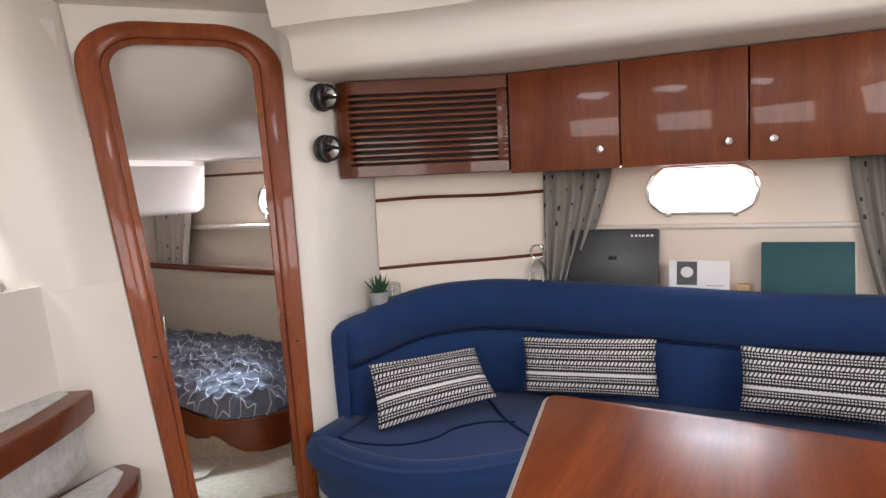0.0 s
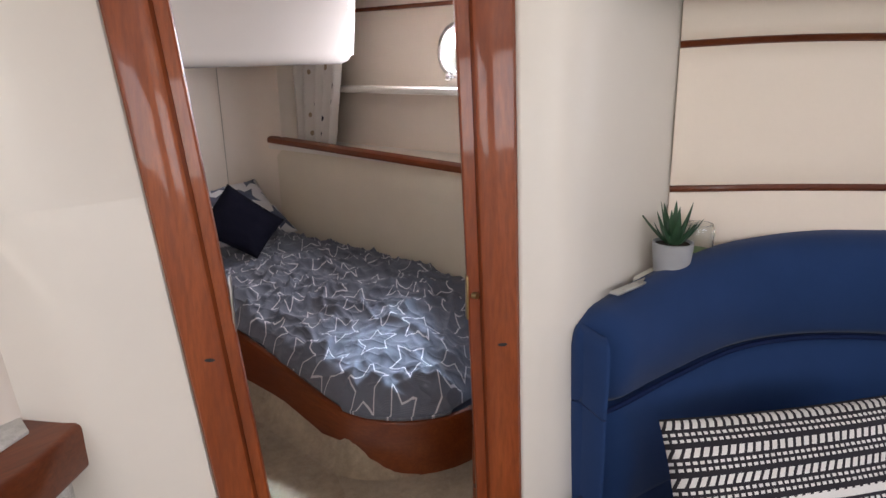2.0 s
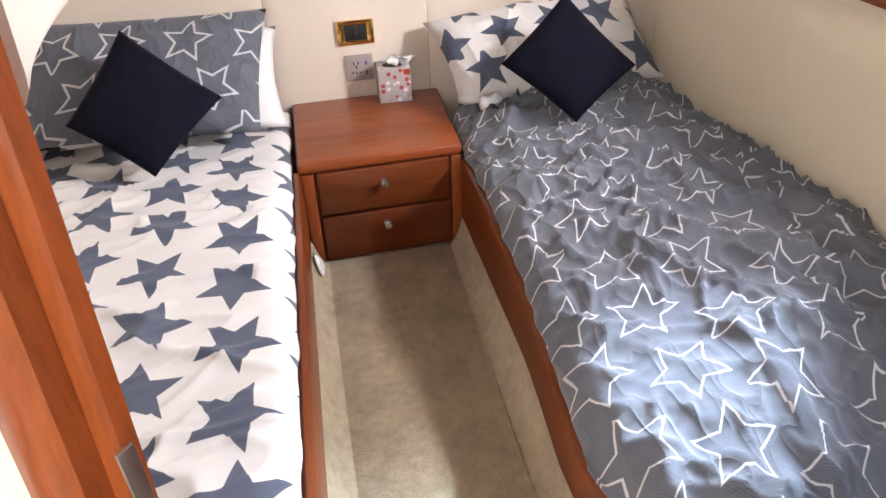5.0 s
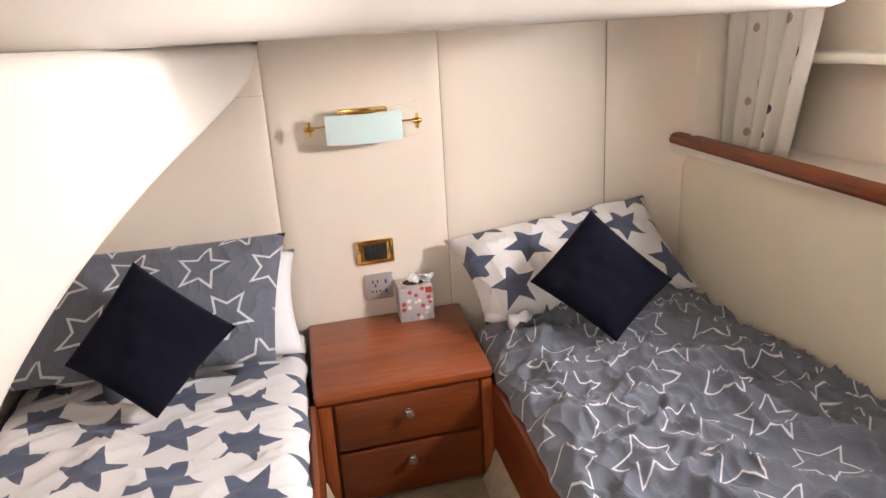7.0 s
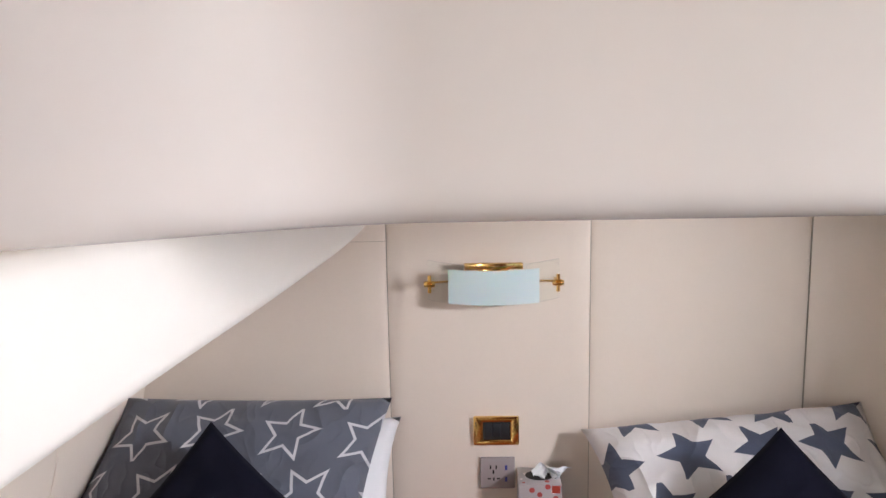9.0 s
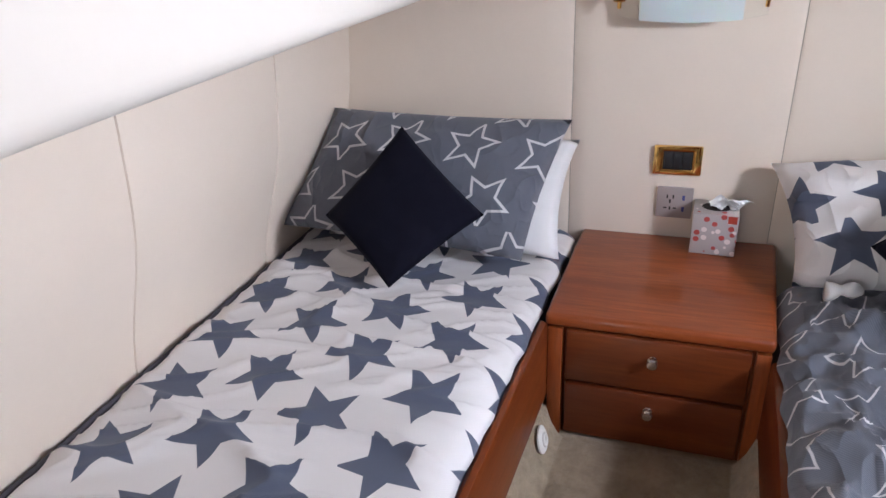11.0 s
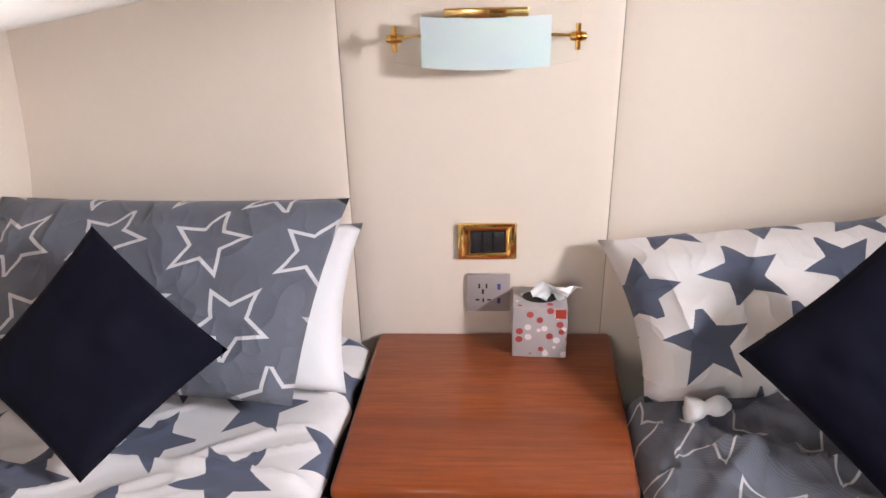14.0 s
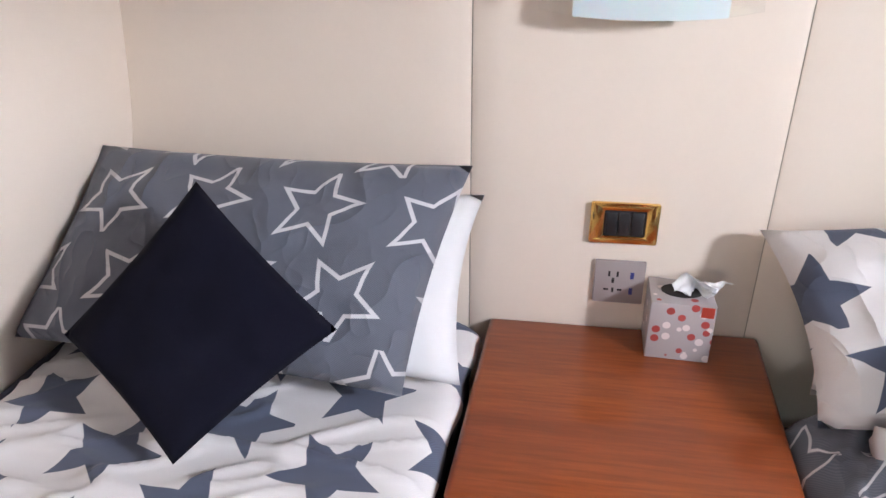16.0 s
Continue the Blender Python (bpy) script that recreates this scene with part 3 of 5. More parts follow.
# carpeted coves beside the aisle and the loose mat
def cove(line, widths):
    """Carpet turned up along a plan line; the aisle lies on the line's left."""
    rings = []
    for i, p in enumerate(line):
        d = (line[min(i + 1, len(line) - 1)] - line[max(i - 1, 0)]).normalized()
        n = Vector((-d.y, d.x, 0))
        w = widths[0] + (widths[1] - widths[0]) * i / (len(line) - 1)
        rings.append([(p.x + n.x * a, p.y + n.y * a, z) for a, z in ((-0.012, 0.105), (0.003, 0.10), (0.018, 0.05), (w * 0.75, 0.014), (w * 1.2, 0.002))])
    setting("cove", loft(rings), M["carpet"], "beige carpet turned up beside the aisle", "floor", 70)


cove([Vector((rail_left(y), y, 0)) for y in [-0.52 - 1.3 * i / 8 for i in range(9)]], (0.05, 0.075))
right_line = [Vector((rail_right(y), y, 0)) for y in [-0.52 - 0.98 * i / 6 for i in range(7)]]
for k in range(1, 9):
    a = radians(180 + 62 * k / 8)
    right_line.append(Vector((0.48 + 0.33 * math.cos(a), -1.60 + 0.24 * math.sin(a), 0)))
cove(right_line[::-1], (0.05, 0.05))
mat_poly = []
for y in (-0.525, -0.9, -1.25, -1.6):
    mat_poly.append((rail_left(y) + 0.052 + 0.012 * (y + 0.5), y))
mat_poly += [(-0.23, -1.72), (-0.10, -1.80), (0.03, -1.76), (0.08, -1.66)]
for y in (-1.6, -1.25, -0.9, -0.525):
    mat_poly.append((rail_right(y) - 0.045 + 0.03 * (y + 0.5), y))
rug = thing("floor_mat", "loose beige carpet mat with a bound edge in the aisle", "mat", (-0.05, -1.1, 0.0))
part("carpet_piece", prism(mat_poly, 0.002, 0.012, 0.003), M["mat"], rug)
part("binding", tube([(x, y, 0.008) for x, y in mat_poly], 0.004, 6, None, True), M["carpet"], rug, "sewn carpet binding")
keep_place(rug)

# ---- cabin furniture ----
def knob(x, y, z, parent, facing=(0, -1, 0), size=1.0):
    q = Vector(facing).to_track_quat("Z", "Y").to_matrix().to_4x4()
    m = Matrix.Translation((x, y, z)) @ q @ Matrix.Scale(size, 4)
    return part("knob", lathe([(0.006, 0.0), (0.011, 0.001), (0.011, 0.004), (0.005, 0.006), (0.005, 0.013), (0.011, 0.016), (0.0135, 0.021), (0.011, 0.026), (0.0, 0.028)], m, 18), M["chrome"], parent, "small chrome knob")


stand = thing("bedside_cabinet", "varnished cherry bedside cabinet with two drawers", "cabinet", (0, -0.25, 0))
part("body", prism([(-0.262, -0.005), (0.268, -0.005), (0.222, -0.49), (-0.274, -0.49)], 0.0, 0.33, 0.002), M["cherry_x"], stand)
top_poly = [(-0.26, -0.002), (0.27, -0.002), (0.226, -0.505), (-0.28, -0.505)]
part("top", prism(top_poly, 0.325, 0.36, 0.012, None, None, 4), M["cherry_lit"], stand, "glossy cherry top with a rounded front edge, toned lighter as lit")
for z0, z1 in ((0.178, 0.322), (0.012, 0.168)):
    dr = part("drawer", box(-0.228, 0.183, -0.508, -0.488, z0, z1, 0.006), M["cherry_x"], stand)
    kn = knob(-0.026, -0.508, z1 - 0.05 if z0 > 0.1 else z1 - 0.045, dr)
for x0, x1 in ((-0.272, -0.236), (0.191, 0.222)):
    part("stile", box(x0, x1, -0.505, -0.487, 0.0, 0.322, 0.003), M["cherry_z"], stand)
keep_place(stand)


def rail_board(path, z0, z1, thick, parent, mat, inward):
    """A berth-side board swept along a plan line, with a rounded top."""
    rings = []
    for i, p in enumerate(path):
        d = (path[min(i + 1, len(path) - 1)] - path[max(i - 1, 0)]).normalized()
        n = Vector((d.y, -d.x, 0)) * inward
        zt = z1(p.y) if callable(z1) else z1
        sec = [(0.0, z0), (0.0, zt - 0.012), (0.004, zt - 0.003), (0.012, zt), (thick - 0.008, zt), (thick, zt - 0.006), (thick, z0)]
        rings.append([(p.x + n.x * a, p.y + n.y * a, z) for a, z in sec])
    return part("side_board", loft(rings, True), mat, parent, "varnished cherry berth board")


bed_l = thing("single_bed", "single berth with a cherry side board and fitted mattress", "bed", (-0.65, -1.0, 0))
path = [Vector((rail_left(y), y, 0)) for y in [-0.50 - 1.35 * i / 10 for i in range(11)]]
rail_board(path, 0.12, 0.335, 0.024, bed_l, M["cherry_y"], 1)
part("base", prism([(-1.07, -0.02), (-0.30, -0.02), (-0.31, -0.5), (-0.38, -1.78), (-0.57, -1.72), (-0.62, -1.66), (-1.07, -1.76)], 0.0, 0.24), M["mattress"], bed_l)
part("mattress", prism([(-1.075, -0.03), (-0.29, -0.03), (-0.30, -0.5), (-0.37, -1.76), (-0.57, -1.70), (-0.62, -1.65), (-1.075, -1.75)], 0.24, 0.35, 0.02), M["mattress"], bed_l, "dark ticking mattress")
keep_place(bed_l)

FOOT_C, FOOT_R = (0.48, -1.60), 0.33


def foot_edge(y, inset=0.0):
    """Plan line of the larger berth's aisle side with its rounded foot."""
    r = FOOT_R - inset
    if y > FOOT_C[1]:
        return rail_right(y) + inset - (rail_right(FOOT_C[1]) - (FOOT_C[0] - FOOT_R)) * max(0.0, (-(y + 1.2) / 0.4)) if y < -1.2 else rail_right(y) + inset
    k = max(0.0, r * r - (y - FOOT_C[1]) ** 2)
    return FOOT_C[0] - math.sqrt(k)


bed_r = thing("single_bed", "single berth with a rounded cherry foot board", "bed", (0.6, -1.0, 0))
path = [Vector((foot_edge(y), y, 0)) for y in [-0.5 - 1.1 * i / 8 for i in range(9)]]
for k in range(1, 10):
    a = radians(180 + 90 * k / 9)
    path.append(Vector((FOOT_C[0] + FOOT_R * math.cos(a), FOOT_C[1] + FOOT_R * math.sin(a), 0)))
path += [Vector((0.62, FOOT_C[1] - FOOT_R - 0.005, 0)), Vector((0.80, FOOT_C[1] - FOOT_R - 0.02, 0)), Vector((0.98, FOOT_C[1] - FOOT_R - 0.04, 0))]


def rail_top(y):
    """The board's top falls towards the rounded foot."""
    t = min(1.0, max(0.0, (-y - 0.7) / 1.0))
    return 0.305 - 0.115 * t * t * (3 - 2 * t)


rail_board(path, 0.0, rail_top, 0.026, bed_r, M["cherry_y"], -1)
inner = [(p.x + 0.02, p.y + 0.015) for p in path if p.y < -0.55]
inner = [(0.24, -0.03)] + [(x, y) for x, y in inner] + [(0.975, -0.03)]
part("base", prism(inner, 0.0, 0.12), M["mattress"], bed_r)
part("mattress", prism(inner, 0.12, 0.175, 0.015), M["mattress"], bed_r, "dark ticking mattress")
keep_place(bed_r)


def cloth(name, rows, mat, label, category, uvs, thick=0.0):
    """A cloth from a grid of points with UVs in metres."""
    bm = bmesh.new()
    layer = bm.loops.layers.uv.new("UVMap")
    vs = [[bm.verts.new(p) for p in row] for row in rows]
    uv = {}
    for j, row in enumerate(vs):
        for i, v in enumerate(row):
            uv[v] = uvs[j][i]
    for j in range(len(vs) - 1):
        for i in range(len(vs[j]) - 1):
            f = bm.faces.new((vs[j][i], vs[j][i + 1], vs[j + 1][i + 1], vs[j + 1][i]))
            for l in f.loops:
                l[layer].uv = uv[l.vert]
    ob = tagged(finish(bm, name, mat, None, "", 180), label, category)
    if thick:
        s = ob.modifiers.new("thickness", "SOLIDIFY")
        s.thickness, s.offset = thick, -1
    return ob


def ridged(x, y, seed=0.0):
    v = noise.noise(Vector((x, y, seed)))
    return 1 - abs(v) * 2


def duvet():
    rows, uvs = [], []
    nu, nv = 120, 190
    y_end = FOOT_C[1] - FOOT_R + 0.035
    for j in range(nv + 1):
        y = -0.26 + (y_end + 0.26) * j / nv
        x_in = foot_edge(y, 0.012)
        x_out = 0.985
        row, ur = [], []
        for i in range(nu + 1):
            t = i / nu
            x = x_in + (x_out - x_in) * t
            d = min(x - x_in, (y - y_end) * 1.2 + 0.0)
            if y < FOOT_C[1]:
                d = min(d, max(0.0, FOOT_R - 0.02 - math.hypot(x - FOOT_C[0], y - FOOT_C[1])) if x < FOOT_C[0] else d)
            d = max(d, 0.0)
            up = 1 - math.exp(-d / 0.03)
            ze = rail_top(y) + 0.012
            run = min(1.0, d / 0.78) if y > FOOT_C[1] else min(1.0, d / 0.62)
            hump = ze + 0.035 * (1 - math.exp(-d / 0.025)) + (0.43 - ze) * (1 - math.exp(-d / 0.34))
            hump -= 0.055 * max(0.0, (x - 0.80) / 0.18) ** 2
            z = hump
            z += 0.020 * (ridged(x * 5 + y * 2.0, y * 2.4, 3.1) ** 2 - 0.5) * up
            z += 0.022 * max(0.0, ridged(x * 6 + y * 6, y * 2.5 - x * 3, 6.3)) ** 4 * up
            z += 0.024 * noise.noise(Vector((x * 3.2, y * 2.2, 7.0))) * up
            puck = math.exp(-d / 0.20)
            z += 0.020 * puck * up * noise.noise(Vector((x * 5.0 + y, y * 19.0, 1.7)))
            z += 0.020 * max(0.0, ridged(x * 9 - y * 4, y * 6 + x * 2, 9.2)) ** 5 * up
            z += 0.013 * max(0.0, ridged(x * 13 + y * 7, y * 10 - x * 6, 2.2)) ** 6 * up
            z += 0.026 * math.exp(-d / 0.26) * up * max(0.0, ridged((y - x * 0.7) * 8, (x + y) * 1.6, 4.0)) ** 2
            calm = 1 - 0.75 * math.exp(-((x - 0.36) ** 2 + (y + 1.58) ** 2) / 0.03)
            z = hump + (z - hump) * calm
            foot = math.exp(-((y + 1.76) / 0.17) ** 2)
            z += 0.024 * foot * up * noise.noise(Vector((x * 16.0, y * 6.0, 4.4)))
            wav = 0.012 * noise.noise(Vector((0.0, y * 14.0, 2.0))) * (1 - t) ** 3
            row.append((x + wav, y, z))
            ur.append((y + 0.01 * noise.noise(Vector((x * 4, y * 4, 0))), x + 0.012 * noise.noise(Vector((x * 5, y * 5, 5)))))
        rows.append(row)
        uvs.append(ur)
    return cloth("duvet", rows, M["stars_grey"], "crumpled grey duvet printed with white outlined stars", "duvet", uvs, 0.012)


duvet()


def sheet():
    rows, uvs = [], []
    nu, nv = 110, 220
    for j in range(nv + 1):
        y = -0.06 - 1.76 * j / nv
        x_in = rail_left(y) - 0.022
        x_far = -1.082 if y > -1.73 else -0.60 + 0.4 * max(0.0, -1.73 - y)
        row, ur = [], []
        for i in range(nu + 1):
            t = i / nu
            x = x_in + (x_far - x_in) * t
            d = min(x_in - x, x - x_far)
            up = 1 - math.exp(-max(d, 0) / 0.02)
            z = 0.337 + 0.038 * up + 0.010 * noise.noise(Vector((x * 3, y * 2.2, 11.0))) * up
            z += 0.017 * max(0.0, ridged(x * 2.6 + y * 1.2, y * 9, 5.5)) ** 5 * up
            z += 0.011 * max(0.0, ridged(x * 6 - y * 2, y * 17 - x * 5, 8.5)) ** 5 * up
            wav = 0.01 * noise.noise(Vector((0.0, y * 12.0, 6.0))) * (1 - t) ** 4
            row.append((x + wav, y, z))
            ur.append((-y - 0.796 + 0.096, x + 0.62 + 0.086))
        rows.append(row)
        uvs.append(ur)
    return cloth("duvet", rows, M["stars_white"], "white duvet cover printed with grey-blue stars", "duvet", uvs, 0.01)


white_duvet = sheet()
part("piping", tube([(-1.078, y, 0.352 + 0.004 * noise.noise(Vector((0, y * 9, 3)))) for y in [-0.10 - 1.6 * i / 40 for i in range(41)]], 0.009, 8), M["mattress"], white_duvet, "dark piped edge along the wall")


def pillow(name, corners, thick, mat, label, category, seed=0.0, wrinkle=0.006, slack=0.035, uv_scale=1.0, n=26):
    """A stuffed pillow between four corners: top-left, top-right, bottom-right, bottom-left."""
    a, b, c, d = (Vector(p) for p in corners)
    normal = ((b - a).cross(d - a)).normalized()
    if normal.y > 0:
        normal = -normal
    bm = bmesh.new()
    layer = bm.loops.layers.uv.new("UVMap")
    w, h = ((b - a).length + (c - d).length) / 2, ((d - a).length + (c - b).length) / 2
    uv = {}

    def surface(sign):
        grid = []
        for j in range(n + 1):
            row = []
            for i in range(n + 1):
                s, t = i / n, j / n
                p, q = 2 * s - 1, 2 * t - 1
                # sides drawn in between the corners
                s2 = 0.5 + (p / 2) * (1 - slack * 2 * (1 - q * q))
                t2 = 0.5 + (q / 2) * (1 - slack * 2 * (1 - p * p))
                base = a.lerp(b, s2).lerp(d.lerp(c, s2), t2)
                k = max(0.0, (1 - abs(p) ** 2.6) * (1 - abs(q) ** 2.6)) ** 0.55
                base = base + normal * (thick * 0.5 * k * sign)
                crease = noise.noise(Vector((s * 6 + seed, t * 6, sign))) + 0.6 * noise.noise(Vector((s * 15, t * 13 + seed, sign)))
                base = base + normal * (wrinkle * crease * min(1.0, k * 2))
                v = bm.verts.new(base)
                uv[v] = (s * w * uv_scale + seed, t * h * uv_scale + seed * 0.7)
                row.append(v)
            grid.append(row)
        return grid

    for sign in (1, -1):
        g = surface(sign)
        for j in range(n):
            for i in range(n):
                f = bm.faces.new((g[j][i], g[j][i + 1], g[j + 1][i + 1], g[j + 1][i]))
                for l in f.loops:
                    l[layer].uv = uv[l.vert]
    bmesh.ops.remove_doubles(bm, verts=bm.verts, dist=0.0004)
    return tagged(finish(bm, name, mat, None, "", 180), label, category)


pillow("pillow", [(-1.0, -0.10, 0.665), (-0.272, -0.045, 0.645), (-0.282, -0.30, 0.40), (-0.95, -0.30, 0.41)], 0.10, M["sheet_white"], "plain white pillow lying beneath another pillow", "pillow", 1.3)
pillow("pillow", [(-0.985, -0.105, 0.728), (-0.293, -0.06, 0.705), (-0.365, -0.375, 0.425), (-1.09, -0.33, 0.44)], 0.16, M["pillow_grey"], "grey pillow with white outlined stars against the wall", "pillow", 0.37, 0.013, 0.02)
pillow("pillow", [(0.27, -0.05, 0.585), (0.93, -0.05, 0.625), (0.96, -0.26, 0.42), (0.275, -0.26, 0.415)], 0.09, M["sheet_white"], "plain white pillow under a printed one", "pillow", 2.3)
pillow("pillow", [(0.212, -0.062, 0.612), (0.935, -0.085, 0.69), (0.99, -0.36, 0.435), (0.262, -0.34, 0.412)], 0.18, M["pillow_white"], "white pillow printed with grey stars, corner knotted", "pillow", 0.9, 0.016, 0.035)
pillow("cushion", [(-0.692, -0.305, 0.742), (-0.454, -0.395, 0.553), (-0.659, -0.55, 0.405), (-0.864, -0.452, 0.541)], 0.09, M["navy"], "dark navy square cushion set cornerwise", "cushion", 3.3, 0.007, 0.02)
pillow("cushion", [(0.585, -0.385, 0.748), (0.745, -0.575, 0.572), (0.538, -0.640, 0.443), (0.376, -0.42, 0.566)], 0.09, M["navy"], "dark navy square cushion set cornerwise", "cushion", 4.1, 0.007, 0.02)

# tissue box on the bedside cabinet
tissue = thing("tissue_box", "patterned cardboard tissue cube with a tissue pulled out", "tissue box", (0.10, -0.06, 0.36))


def tissue_paint():
    n = Nodes("tissue_carton")
    uvm = n.coords((1, 1, 1))
    vor = n.add("TexVoronoi", Scale=48.0, Randomness=0.9)
    n.tree.links.new(uvm, vor.inputs["Vector"])
    dot = n.ramp(vor.outputs["Distance"], 0.38, 0.34)
    pick = n.tree.nodes.new("ShaderNodeSeparateColor")
    n.tree.links.new(vor.outputs["Color"], pick.inputs[0])
    red = n.math("GREATER_THAN", pick.outputs[0], 0.6)
    col = n.mix(red, (0.78, 0.70, 0.68), (0.40, 0.06, 0.05))
    some = n.math("GREATER_THAN", pick.outputs[1], 0.3)
    n.base(n.mix(n.math("MULTIPLY", dot, some), (0.44, 0.40, 0.40), col))
    n.set(Roughness=0.35)
    return n.mat


TM = Matrix.Translation((0.10, -0.058, 0.3605)) @ Matrix.Rotation(radians(-3), 4, "Z")
part("carton", box(-0.057, 0.057, -0.052, 0.05, 0.0, 0.118, 0.002, TM), tissue_paint(), tissue)
part("opening", lathe([(0.001, 0.1186), (0.034, 0.1186), (0.034, 0.1192), (0.001, 0.1192)], TM @ Matrix.Diagonal((1.1, 0.8, 1, 1)), 20), M["dark_slot"], tissue, "dark oval opening")
rows = []
for j in range(13):
    row = []
    for i in range(13):
        s, t = i / 12 - 0.5, j / 12
        row.append(TM @ Vector((0.02 + s * 0.075 * (0.5 + t) + 0.014 * t, -0.004 + 0.018 * math.sin(s * 9 + t * 4) + 0.012 * noise.noise(Vector((s * 5, t * 5, 0))), 0.116 + 0.036 * t * (1 - 0.7 * abs(s)) + 0.01 * noise.noise(Vector((s * 6, t * 6, 3))))))
    rows.append(row)
part("tissue", loft(rows), M["paper"], tissue, "white crumpled tissue", 180)
part("brand_patch", box(0.031, 0.053, -0.0535, -0.052, 0.096, 0.1165, 0, TM), plain("red_patch", (0.4, 0.05, 0.03), 0.4), tissue, "small red patch")
keep_place(tissue)

# switch plate and socket on the head wall
sw = thing("switch_plate", "polished brass switch plate with black rockers", "switch", (-0.012, -0.003, 0.588))
SM = frame_m((-0.012, -0.004, 0.588), (1, 0, 0), (0, 0, 1))
part("plate", plate(round_rect(-0.063, 0.063, -0.041, 0.041, 0.004, 3), [round_rect(-0.037, 0.039, -0.026, 0.026, 0.002, 2)], 0.009, SM, 0.002), M["brass"], sw)
part("insert", box(-0.037, 0.039, -0.026, 0.026, 0.0, 0.005, 0, SM), M["black"], sw, "black insert")
for i in range(3):
    part("rocker", box(-0.034 + 0.024 * i, -0.0125 + 0.024 * i, -0.022, 0.022, 0.004, 0.0085, 0.002, SM), M["black"], sw, "black rocker")
keep_place(sw)
so = thing("power_socket", "grey square universal power socket with two charging ports", "socket", (-0.009, -0.003, 0.464))
SM = frame_m((-0.009, -0.004, 0.464), (1, 0, 0), (0, 0, 1))
part("plate", box(-0.048, 0.048, -0.046, 0.046, 0.0, 0.008, 0.003, SM), M["grey_plastic"], so)
for x, y, w, h in ((-0.02, 0.018, 0.004, 0.011), (-0.004, 0.018, 0.004, 0.011), (-0.012, 0.004, 0.005, 0.011), (-0.024, -0.016, 0.009, 0.004), (0.002, -0.016, 0.009, 0.004), (-0.011, -0.017, 0.004, 0.01)):
    part("slot", box(x - w / 2, x + w / 2, y - h / 2, y + h / 2, 0.0075, 0.0085, 0, SM), M["dark_slot"], so, "dark pin slot")
for y in (0.016, -0.018):
    part("usb_port", box(0.02, 0.027, y - 0.007, y + 0.007, 0.0075, 0.0085, 0, SM), plain("port_blue", (0.05, 0.06, 0.25), 0.3), so, "bluish charging port")
keep_place(so)

# wall lamp: a curved clear glass with a frosted middle on brass arms
wl = thing("wall_lamp", "wall lamp with curved frosted glass on brass pins", "lamp", (-0.019, -0.003, 1.02))


def bowed(x0, x1, z0, z1, y_off, thick, n=20, droop=0.0):
    rings = []
    for i in range(n + 1):
        x = x0 + (x1 - x0) * i / n
        y = -0.085 + 0.9 * x * x + y_off
        zz = droop * (x / 0.17) ** 2
        rings.append([(x - 0.019, y, z0 + zz), (x - 0.019, y, z1 + zz), (x - 0.019, y + thick, z1 + zz), (x - 0.019, y + thick, z0 + zz)])
    return loft(rings, True)


gl = part("glass", bowed(-0.172, 0.172, 0.958, 1.062, 0.0, 0.004, droop=0.014), M["glass"], wl, "clear bowed glass")
gl.visible_shadow = False
part("frosted_panel", bowed(-0.118, 0.118, 0.960, 1.050, -0.004, 0.0035, droop=0.008), M["frost"], wl, "pale green frosted glass")
part("bar", box(-0.095, 0.058, -0.062, -0.045, 1.05, 1.066, 0.002), M["brass"], wl, "ribbed brass bar")
part("back_plate", box(-0.06, 0.02, -0.045, -0.004, 1.0, 1.05, 0.003), M["brass"], wl)
for sx in (-1, 1):
    x = -0.019 + sx * 0.167
    part("arm", tube([(x, -0.004, 1.015), (x, -0.078, 1.015)], 0.0035, 10), M["brass"], wl, "brass arm")
    part("finial", lathe([(0.0, -0.016), (0.007, -0.014), (0.009, -0.006), (0.005, -0.003), (0.011, 0.0), (0.005, 0.003), (0.009, 0.006), (0.007, 0.014), (0.0, 0.016)], Matrix.Translation((x, -0.072, 1.015)) @ Matrix.Rotation(radians(90), 4, "Y"), 14), M["brass"], wl, "turned brass finial")
    part("pin", tube([(x, -0.072, 0.992), (x, -0.072, 1.038)], 0.005, 10), M["brass"], wl, "brass pin")
part("stem", tube([(-0.186, -0.05, 1.015), (-0.06, -0.05, 1.022), (0.148, -0.05, 1.015)], 0.003, 8), M["brass"], wl)
keep_place(wl)


# spotted curtains on the hull side
def curtain(name, a, b, z0, z1, folds, gather, label, amp=0.02, mat=None):
    """Folded cloth from plan point a to b; gather pulls its foot towards a."""
    a, b = Vector(a), Vector(b)
    d = b - a
    nrm = Vector((d.y, -d.x)).normalized()
    rows, uvs = [], []
    for j in range(31):
        t = j / 30
        z = z1 + (z0 - z1) * t
        row, ur = [], []
        for i in range(91):
            s = i / 90
            sq = s * (1 - gather * t ** 1.3)
            w = amp * (0.7 + 0.5 * t) * math.sin(s * folds * 2 * math.pi + 0.7 * math.sin(s * 9)) + 0.006 * noise.noise(Vector((s * 5, t * 3, 2)))
            p = a + d * sq + nrm * w
            row.append((p.x, p.y, z))
            ur.append((s * d.length * 2.0, z))
        rows.append(row)
        uvs.append(ur)
    return cloth(name, rows, mat or M["spots"], label, "curtain", uvs, 0.002)


